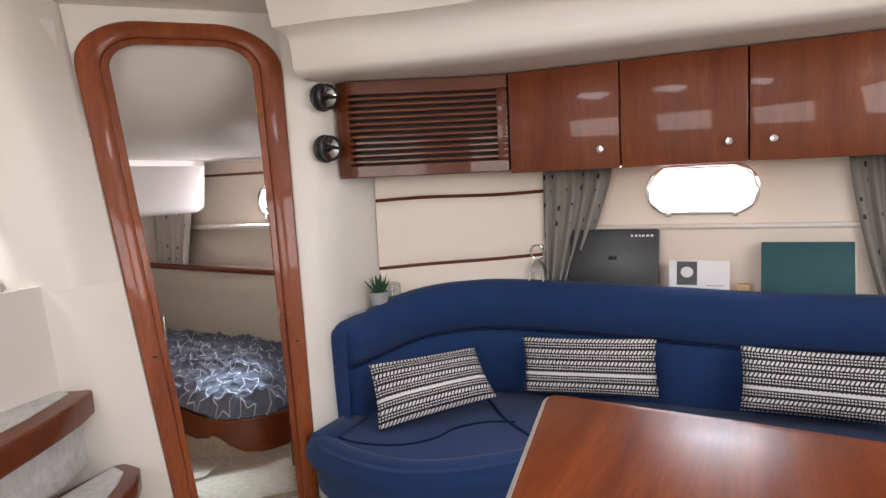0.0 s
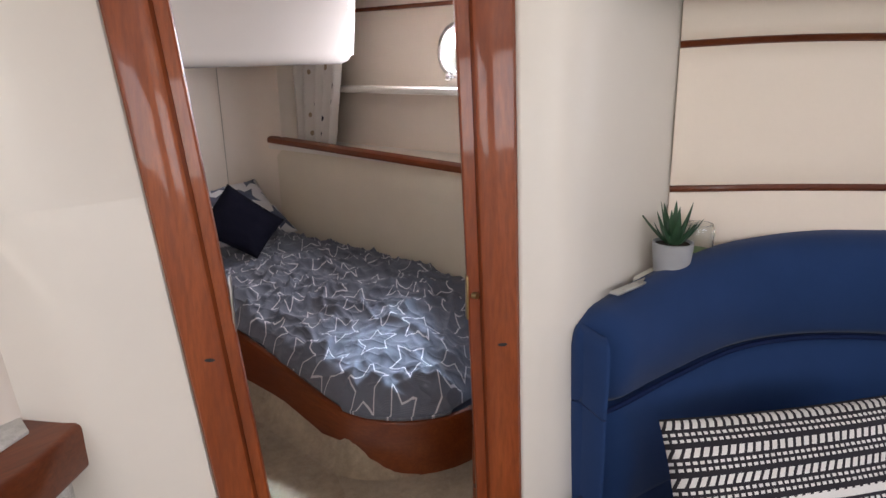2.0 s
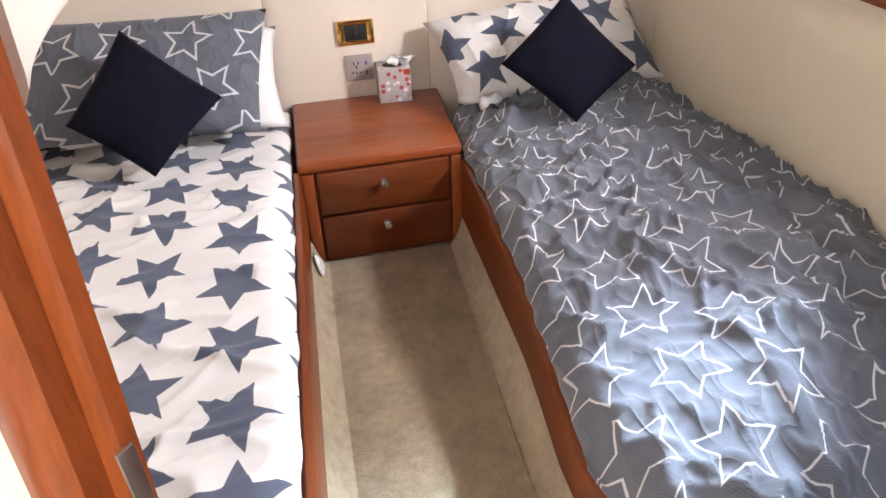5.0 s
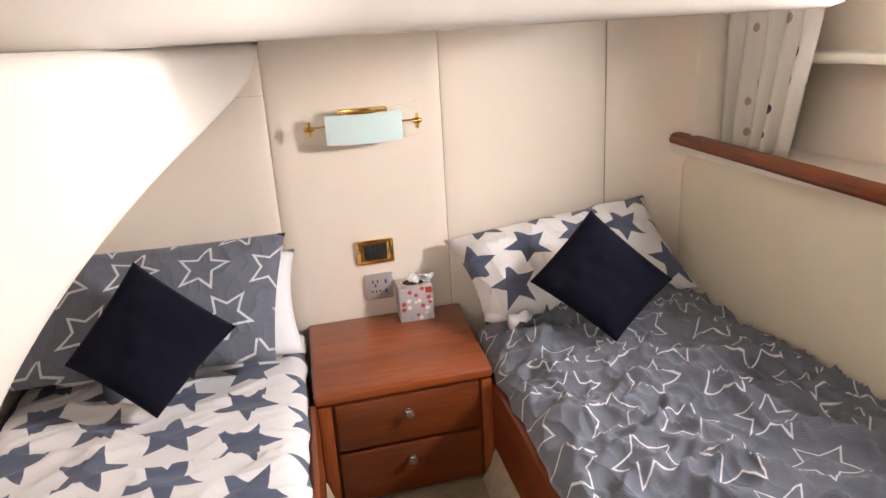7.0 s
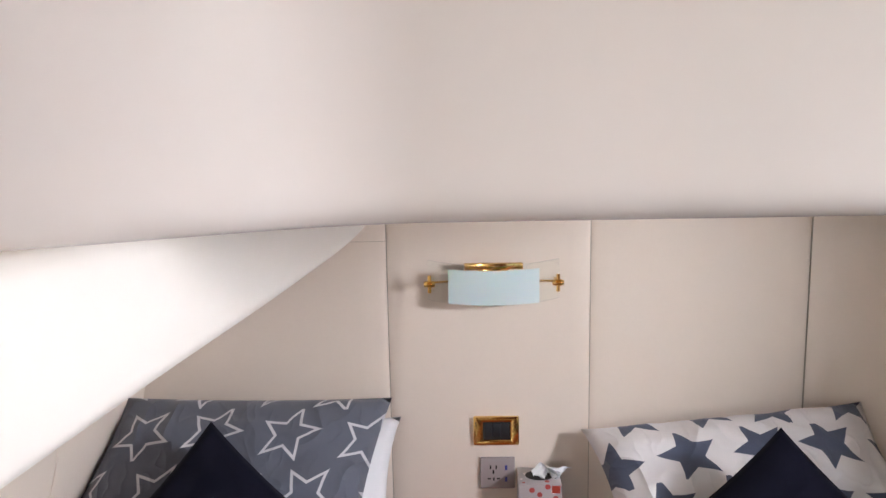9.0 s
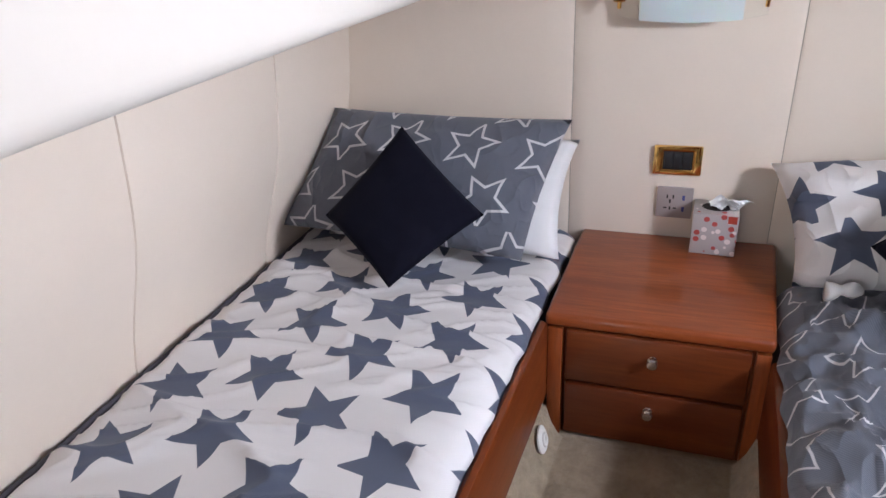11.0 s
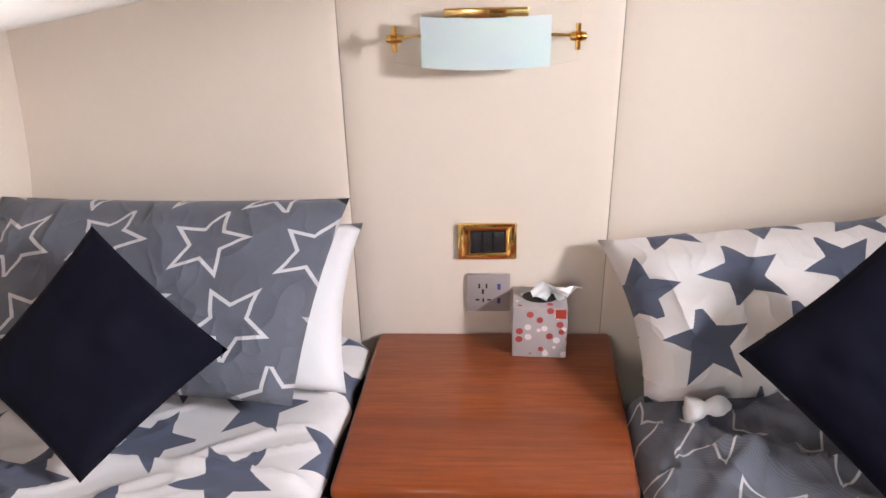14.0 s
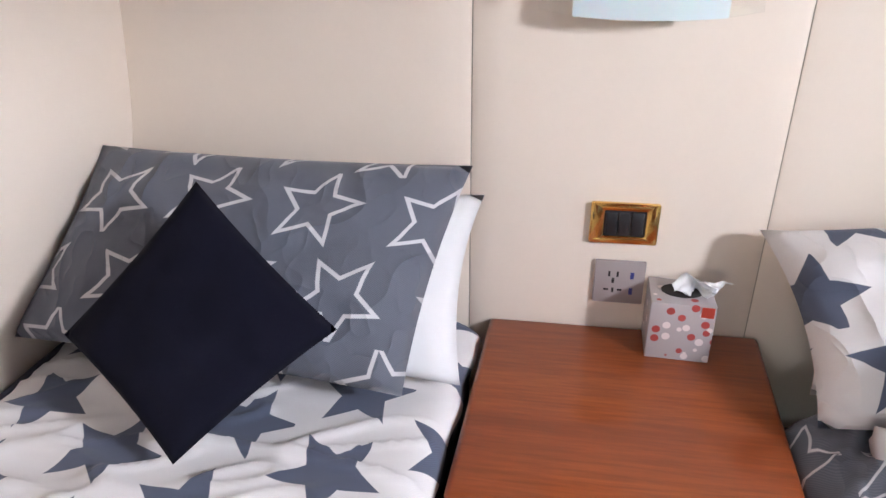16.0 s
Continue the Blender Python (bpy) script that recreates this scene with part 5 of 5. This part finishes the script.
# ---- settee ----
BACK = spline([(0.07, -2.535, 0), (0.085, -2.538, 0), (0.11, -2.545, 0), (0.30, -2.60, 0), (0.50, -2.70, 0), (0.64, -2.88, 0), (0.72, -3.12, 0), (0.755, -3.5, 0), (0.76, -4.1, 0), (0.76, -4.8, 0), (0.76, -5.7, 0)], 8)
sofa = thing("settee", "curved blue upholstered settee round the table", "sofa", (0.3, -3.6, FLOOR))


def sweep(line, section):
    """Sweep a closed section of (distance into the room, height) along the back line; section may depend on the length along it."""
    rings, run = [], 0.0
    for i, p in enumerate(line):
        if i:
            run += (p - line[i - 1]).length
        d = (line[min(i + 1, len(line) - 1)] - line[max(i - 1, 0)]).normalized()
        n = Vector((d.y, -d.x, 0))
        rings.append([(p.x + n.x * a, p.y + n.y * a, z) for a, z in section(run)])
    return loft(rings, True)


def back_top(run):
    return 0.765 + 0.125 * (1 - math.exp(-(run / 0.42) ** 2)) - 0.045 * max(0.0, min(1.0, (run - 0.9) / 1.2))


def seam_z(run):
    return 0.565 + 0.09 * (1 - math.exp(-(run / 0.5) ** 2)) - 0.05 * max(0.0, min(1.0, (run - 0.8) / 1.2))


def upper(run):
    k = min(1.0, run / 0.07 + 0.02) ** 0.5          # rounded end
    t, s = back_top(run) - 0.05 * (1 - k), seam_z(run)
    sec = [(-0.09, s), (-0.10, t - 0.04), (-0.085, t - 0.012), (-0.05, t), (-0.005, t - 0.006), (0.025, t - 0.03), (0.042, t - 0.08), (0.045, (t + s) / 2), (0.036, s + 0.02), (0.02, s + 0.004)]
    return [(-0.04 + (a + 0.04) * k, z) for a, z in sec]


def lower_sec(run):
    s = seam_z(run)
    k = min(1.0, run / 0.07 + 0.02) ** 0.5
    return [(-0.04 + (a + 0.04) * k, z) for a, z in [(-0.09, 0.30), (-0.09, s - 0.003), (0.015, s - 0.003), (0.045, s - 0.02), (0.06, s - 0.07), (0.065, 0.42), (0.06, 0.34), (0.05, 0.30)]]


part("back_bolster", sweep(BACK, upper), M["sofa"], sofa, "", 80)
part("backrest", sweep(BACK, lower_sec), M["sofa"], sofa, "", 80)
run, pts = 0.0, []
for i, p in enumerate(BACK):
    if i:
        run += (p - BACK[i - 1]).length
    d = (BACK[min(i + 1, len(BACK) - 1)] - BACK[max(i - 1, 0)]).normalized()
    pts.append((p.x + d.y * 0.036, p.y - d.x * 0.036, seam_z(run)))
part("piping", tube(pts, 0.006, 6), M["sofa_pipe"], sofa, "dark blue seam piping")
FRONT = spline([(-0.20, -2.57, 0), (-0.27, -2.66, 0), (-0.34, -2.85, 0), (-0.36, -3.05, 0), (-0.30, -3.22, 0), (-0.20, -3.36, 0), (-0.06, -3.52, 0), (0.10, -3.75, 0), (0.18, -4.2, 0), (0.18, -5.7, 0)], 5)
seat_poly = [(p.x, p.y) for p in FRONT] + [(p.x, p.y) for p in BACK[::-1]]
part("seat", prism(seat_poly, 0.13, 0.325, 0.05, None, None, 4), M["sofa"], sofa, "", 80)
part("plinth", prism([(p.x + 0.07, p.y + 0.01) for p in FRONT] + [(p.x, p.y) for p in BACK[::-1]], FLOOR, 0.14), M["sofa"], sofa)
part("end_cushion", box(-0.165, 0.10, -2.64, -2.52, 0.325, 0.34, 0.006), M["sofa"], sofa)
# raised rolls at the front of the seat and seams between its cushions
roll = spline([(-0.12, -2.60, 0.327), (-0.16, -2.75, 0.328), (-0.13, -2.93, 0.329), (-0.02, -3.04, 0.329), (0.12, -3.08, 0.329), (0.23, -3.18, 0.329), (0.27, -3.30, 0.328)], 6)
part("seat_seam", tube(roll, 0.005, 6), M["sofa_pipe"], sofa, "dark seam in the seat")
part("seat_seam", tube(spline([(0.60, -3.02, 0.327), (0.40, -3.16, 0.33), (0.27, -3.26, 0.33), (0.10, -3.44, 0.325), (-0.08, -3.50, 0.30)], 5), 0.006, 6), M["sofa_pipe"], sofa, "dark seam between seat cushions")
roll_line = [p + Vector((0.075, 0.02, 0.262)) for p in FRONT[:36]]
part("front_roll", tube(roll_line, 0.078, 16), M["sofa"], sofa, "", 80)
keep_place(sofa)


def woven():
    n = Nodes("woven_striped_cotton")
    uv = n.tree.nodes.new("ShaderNodeUVMap")
    sep = n.tree.nodes.new("ShaderNodeSeparateXYZ")
    n.tree.links.new(uv.outputs[0], sep.inputs[0])
    u, v = sep.outputs[0], sep.outputs[1]
    band = n.math("FRACT", n.math("DIVIDE", v, 0.052))
    # slanted dashes in a wide band, small dashes in two narrow bands
    wide = n.math("LESS_THAN", n.math("FRACT", n.math("ADD", n.math("DIVIDE", u, 0.017), n.math("MULTIPLY", band, 1.6))), 0.62)
    in_wide = n.math("MULTIPLY", n.math("GREATER_THAN", band, 0.08), n.math("LESS_THAN", band, 0.40))
    small = n.math("LESS_THAN", n.math("FRACT", n.math("DIVIDE", u, 0.0125)), 0.62)
    line_a = n.math("MULTIPLY", n.math("GREATER_THAN", band, 0.53), n.math("LESS_THAN", band, 0.64))
    line_b = n.math("MULTIPLY", n.math("GREATER_THAN", band, 0.76), n.math("LESS_THAN", band, 0.87))
    ink = n.math("ADD", n.math("MULTIPLY", wide, in_wide), n.math("MULTIPLY", small, n.math("ADD", line_a, line_b)))
    solid = n.math("MULTIPLY", n.math("GREATER_THAN", v, 0.163), n.math("LESS_THAN", v, 0.177))
    mask = n.math("MINIMUM", n.math("ADD", ink, solid), 1.0)
    vec = n.coords()
    thr = n.noise(vec, 500, 2)
    n.base(n.mix(mask, n.mix(thr, (0.010, 0.009, 0.014), (0.024, 0.02, 0.028)), n.mix(thr, (0.62, 0.60, 0.58), (0.78, 0.76, 0.74))))
    n.set(Roughness=0.9)
    n.bump(n.math("ADD", mask, thr), 0.3, 0.002)
    return n.mat


M["woven"] = woven()
pillow("cushion", [(0.055, -2.695, 0.60), (0.455, -3.04, 0.605), (0.345, -3.19, 0.405), (-0.06, -2.80, 0.345)], 0.12, M["woven"], "black and white woven oblong cushion on the settee", "cushion", 0.0, 0.004, 0.02)
pillow("cushion", [(0.55, -3.25, 0.645), (0.60, -3.86, 0.66), (0.545, -3.88, 0.40), (0.49, -3.27, 0.39)], 0.11, M["woven"], "black and white woven oblong cushion on the settee", "cushion", 0.0, 0.004, 0.02)
pillow("cushion", [(0.60, -4.20, 0.65), (0.60, -4.80, 0.64), (0.53, -4.80, 0.38), (0.53, -4.20, 0.39)], 0.11, M["woven"], "black and white woven oblong cushion on the settee", "cushion", 0.0, 0.004, 0.02)

# ---- saloon table ----
tb = thing("saloon_table", "cherry saloon table with an alloy edge and folded leaf", "table", (-1.0, -4.5, FLOOR))
TZ = 0.845
corner_t = Vector((-0.825, -3.790, 0))
ax, ay = Vector((-0.985, -0.17, 0)), Vector((-0.14, -0.99, 0))
TM2 = frame_m(corner_t, ax, ay)


def t_pt(a, b):
    p = corner_t + ax * a + ay * b
    return (p.x, p.y)


top_out = [t_pt(0.045, 0), t_pt(0.02, 0.006), t_pt(0.006, 0.02), t_pt(0, 0.045), t_pt(0, 1.15), t_pt(0.04, 1.19), t_pt(0.62, 1.19), t_pt(0.66, 1.15), t_pt(0.66, 0.045), t_pt(0.654, 0.02), t_pt(0.64, 0.006), t_pt(0.615, 0)]
part("tabletop", prism(top_out, TZ - 0.03, TZ, 0.003), M["cherry_top"], tb)
part("edge", tube([(x, y, TZ - 0.016) for x, y in top_out], 0.014, 8, None, True), M["alloy"], tb, "pale alloy edging")
part("leaf", prism([t_pt(0.14, 0.01), t_pt(0.14, 0.03), t_pt(0.62, 0.03), t_pt(0.62, 0.01)], TZ - 0.36, TZ - 0.035, 0.004), M["cherry_top"], tb, "folded cherry leaf")
cx, cy = t_pt(0.36, 0.62)
part("pedestal", lathe([(0.16, FLOOR), (0.16, FLOOR + 0.012), (0.05, FLOOR + 0.03), (0.04, FLOOR + 0.06), (0.04, TZ - 0.05), (0.09, TZ - 0.031), (0.0, TZ - 0.031)], Matrix.Translation((cx, cy, 0)), 24), M["chrome"], tb, "polished pedestal")
keep_place(tb)

# ---- things behind the settee ----
setting("ledge", prism([(0.33, -2.50), (0.56, -2.505), (0.86, -3.3), (0.80, -3.3), (0.70, -2.98), (0.55, -2.74), (0.36, -2.64)], 0.76, 0.785, 0.004), M["moulding"], "moulded ledge behind the settee", "shelf")
hinge = thing("alloy_bracket", "short alloy bracket screwed to the ledge", "bracket", (0.24, -2.51, 0.785))
part("bar", box(-0.07, 0.07, -0.012, 0.012, 0.0, 0.006, 0.002, Matrix.Translation((0.25, -2.535, 0.787)) @ Matrix.Rotation(radians(-8), 4, "Z")), M["alloy"], hinge)
for x in (0.21, 0.27):
    part("screw", lathe([(0.0, 0), (0.005, 0), (0.004, 0.002), (0.0, 0.0025)], Matrix.Translation((x, -2.535, 0.793)), 10), M["steel"], hinge)
keep_place(hinge)
PX, PY, PZ = 0.395, -2.565, 0.785
plant = thing("potted_succulent", "spiky green succulent in a small grey pot", "plant", (PX, PY, PZ))
part("pot", lathe([(0.0, 0.0), (0.036, 0.0), (0.040, 0.004), (0.047, 0.07), (0.047, 0.082), (0.043, 0.083), (0.041, 0.074), (0.0, 0.072)], Matrix.Translation((PX, PY, PZ)), 28), plain("grey_pot", (0.33, 0.33, 0.34), 0.7, vary=0.12), plant, "grey ceramic pot")
part("soil", lathe([(0.0, 0.070), (0.041, 0.071), (0.041, 0.076), (0.0, 0.079)], Matrix.Translation((PX, PY, PZ)), 20), plain("soil", (0.03, 0.022, 0.015), 0.95, vary=0.4, bump=0.6), plant)
green = plain("succulent_green", (0.035, 0.085, 0.04), 0.45, vary=0.35, scale=60)
for k in range(22):
    a = k * 2.4
    out = 0.25 + 0.65 * (k / 22)
    L = 0.085 + 0.025 * math.sin(k * 1.7)
    rings = []
    for j in range(7):
        t = j / 6
        r = L * out * (t ** 0.8)
        z = 0.076 + L * (1 - 0.45 * out) * t + 0.01 * t * t
        w = 0.011 * (1 - t) ** 0.7 + 0.0006
        c = Vector((PX + r * math.cos(a) + 0.006 * math.cos(a), PY + r * math.sin(a) + 0.006 * math.sin(a), PZ + z))
        side_v = Vector((-math.sin(a), math.cos(a), 0))
        rings.append([c + side_v * w, c + Vector((math.cos(a), math.sin(a), -0.8)) * w * 0.35, c - side_v * w, c - Vector((math.cos(a), math.sin(a), -0.8)) * w * 0.15])
    part("leaf", loft(rings, True), green, plant)
keep_place(plant)
jar = thing("glass_jar", "small glass jar with green filling", "jar", (0.50, -2.585, 0.785))
JM = Matrix.Translation((0.50, -2.585, 0.785))
part("glass", lathe([(0.0, 0.0), (0.036, 0.0), (0.038, 0.004), (0.038, 0.10), (0.034, 0.108), (0.030, 0.108), (0.034, 0.098), (0.034, 0.006), (0.0, 0.005)], JM, 24), M["glass"], jar)
part("filling", lathe([(0.0, 0.007), (0.033, 0.007), (0.033, 0.045), (0.0, 0.047)], JM, 20), plain("green_wax", (0.20, 0.32, 0.12), 0.5), jar, "pale green wax")
keep_place(jar)
LX, LY = 0.80, -3.26
lan = thing("lantern", "small silver lantern with a ring handle", "lantern", (LX, LY, 0.785))
part("body", box(LX - 0.04, LX + 0.04, LY - 0.04, LY + 0.04, 0.787, 0.80, 0.003), M["steel"], lan)
for sx in (-1, 1):
    for sy in (-1, 1):
        part("post", box(LX + sx * 0.036 - 0.004, LX + sx * 0.036 + 0.004, LY + sy * 0.036 - 0.004, LY + sy * 0.036 + 0.004, 0.80, 0.93, 0.001), M["steel"], lan)
part("roof", lathe([(0.058, 0.93), (0.055, 0.94), (0.02, 0.975), (0.012, 0.99), (0.0, 0.99)], Matrix.Translation((LX, LY, 0)) @ Matrix.Rotation(radians(45), 4, "Z"), 4), M["steel"], lan)
ring_pts = [(LX, LY + 0.036 * math.cos(2 * math.pi * k / 24), 1.022 + 0.036 * math.sin(2 * math.pi * k / 24)) for k in range(24)]
part("ring_handle", tube(ring_pts, 0.004, 8, None, True), M["chrome"], lan, "silver ring handle")
keep_place(lan)
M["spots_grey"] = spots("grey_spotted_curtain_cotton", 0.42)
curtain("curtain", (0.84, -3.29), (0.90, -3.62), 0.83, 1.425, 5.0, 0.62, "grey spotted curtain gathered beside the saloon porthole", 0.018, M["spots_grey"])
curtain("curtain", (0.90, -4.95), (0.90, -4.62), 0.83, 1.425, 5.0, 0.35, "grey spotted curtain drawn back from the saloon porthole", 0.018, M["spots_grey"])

bag = thing("document_case", "black flat document case leaning on the shelf", "case", (0.90, -3.63, 0.825))
BM = frame_m((0.845, -3.41, 0.826), (0.0, -1, 0), (0.20, 0, 1))
part("panel", prism(round_rect(0.0, 0.43, 0.0, 0.30, 0.012, 4), 0.0, 0.03, 0.006, BM), M["black"], bag)
for i, (a, b) in enumerate(((0.30, 0.31), (0.318, 0.33), (0.338, 0.345), (0.352, 0.365), (0.372, 0.385), (0.392, 0.405))):
    part("mark", box(a, b, 0.262, 0.272, 0.0295, 0.0312, 0, BM), M["seal"], bag, "small pale mark")
part("clasp", box(0.195, 0.235, 0.15, 0.17, 0.0295, 0.034, 0.003, BM), M["dark_slot"], bag, "dark clasp")
keep_place(bag)
bk = thing("leaflet_stand", "white leaflet card with a dark picture", "leaflet", (0.90, -4.0, 0.825))
BM = frame_m((0.85, -3.885, 0.826), (0, -1, 0), (0.2, 0, 1))
part("card", box(0.0, 0.265, 0.0, 0.15, 0.0, 0.012, 0.002, BM), M["paper"], bk)
part("picture", box(0.035, 0.125, 0.035, 0.145, 0.0118, 0.0132, 0, BM), M["black"], bk, "dark printed picture")
part("print", lathe([(0.0, 0.0136), (0.026, 0.0136), (0.022, 0.0146), (0.0, 0.0146)], BM @ Matrix.Translation((0.08, 0.095, 0)) @ Matrix.Diagonal((1.1, 1, 1, 1)), 10), M["seal"], bk, "pale printed emblem")
part("print_bar", box(0.165, 0.24, 0.032, 0.036, 0.0118, 0.0128, 0, BM), M["grey_plastic"], bk, "line of small print")
keep_place(bk)
fo = thing("folder", "dark teal folder leaning on the saloon shelf", "folder", (0.90, -4.45, 0.825))
BM = frame_m((0.84, -4.28, 0.826), (0, -1, 0), (0.2, 0, 1))
part("cover", box(0.0, 0.36, 0.0, 0.235, 0.0, 0.03, 0.004, BM), plain("teal_cloth", (0.008, 0.075, 0.085), 0.6, vary=0.12, bump=0.1), fo)
part("pages", box(0.004, 0.364, 0.004, 0.231, 0.006, 0.024, 0.0, BM), M["paper"], fo, "white pages")
keep_place(fo)
tray = thing("wooden_block", "small pale wooden block on the shelf", "block", (0.88, -4.2, 0.825))
part("block", box(0.86, 0.90, -4.235, -4.18, 0.826, 0.868, 0.004), plain("pale_wood", (0.55, 0.36, 0.18), 0.6, vary=0.15), tray)
keep_place(tray)

# glowing sheet added so the sky beyond the cockpit reads white
n = Nodes("glowing_sky")
n.base((0.8, 0.85, 0.9)).set(Emission_Color=(0.93, 0.97, 1.0, 1.0), Emission_Strength=2.2)
setting("backdrop", box(-70, 70, 60, 60.5, -8, 45), n.mat, "glowing pale sheet standing in for the blown-out sky", "backdrop")
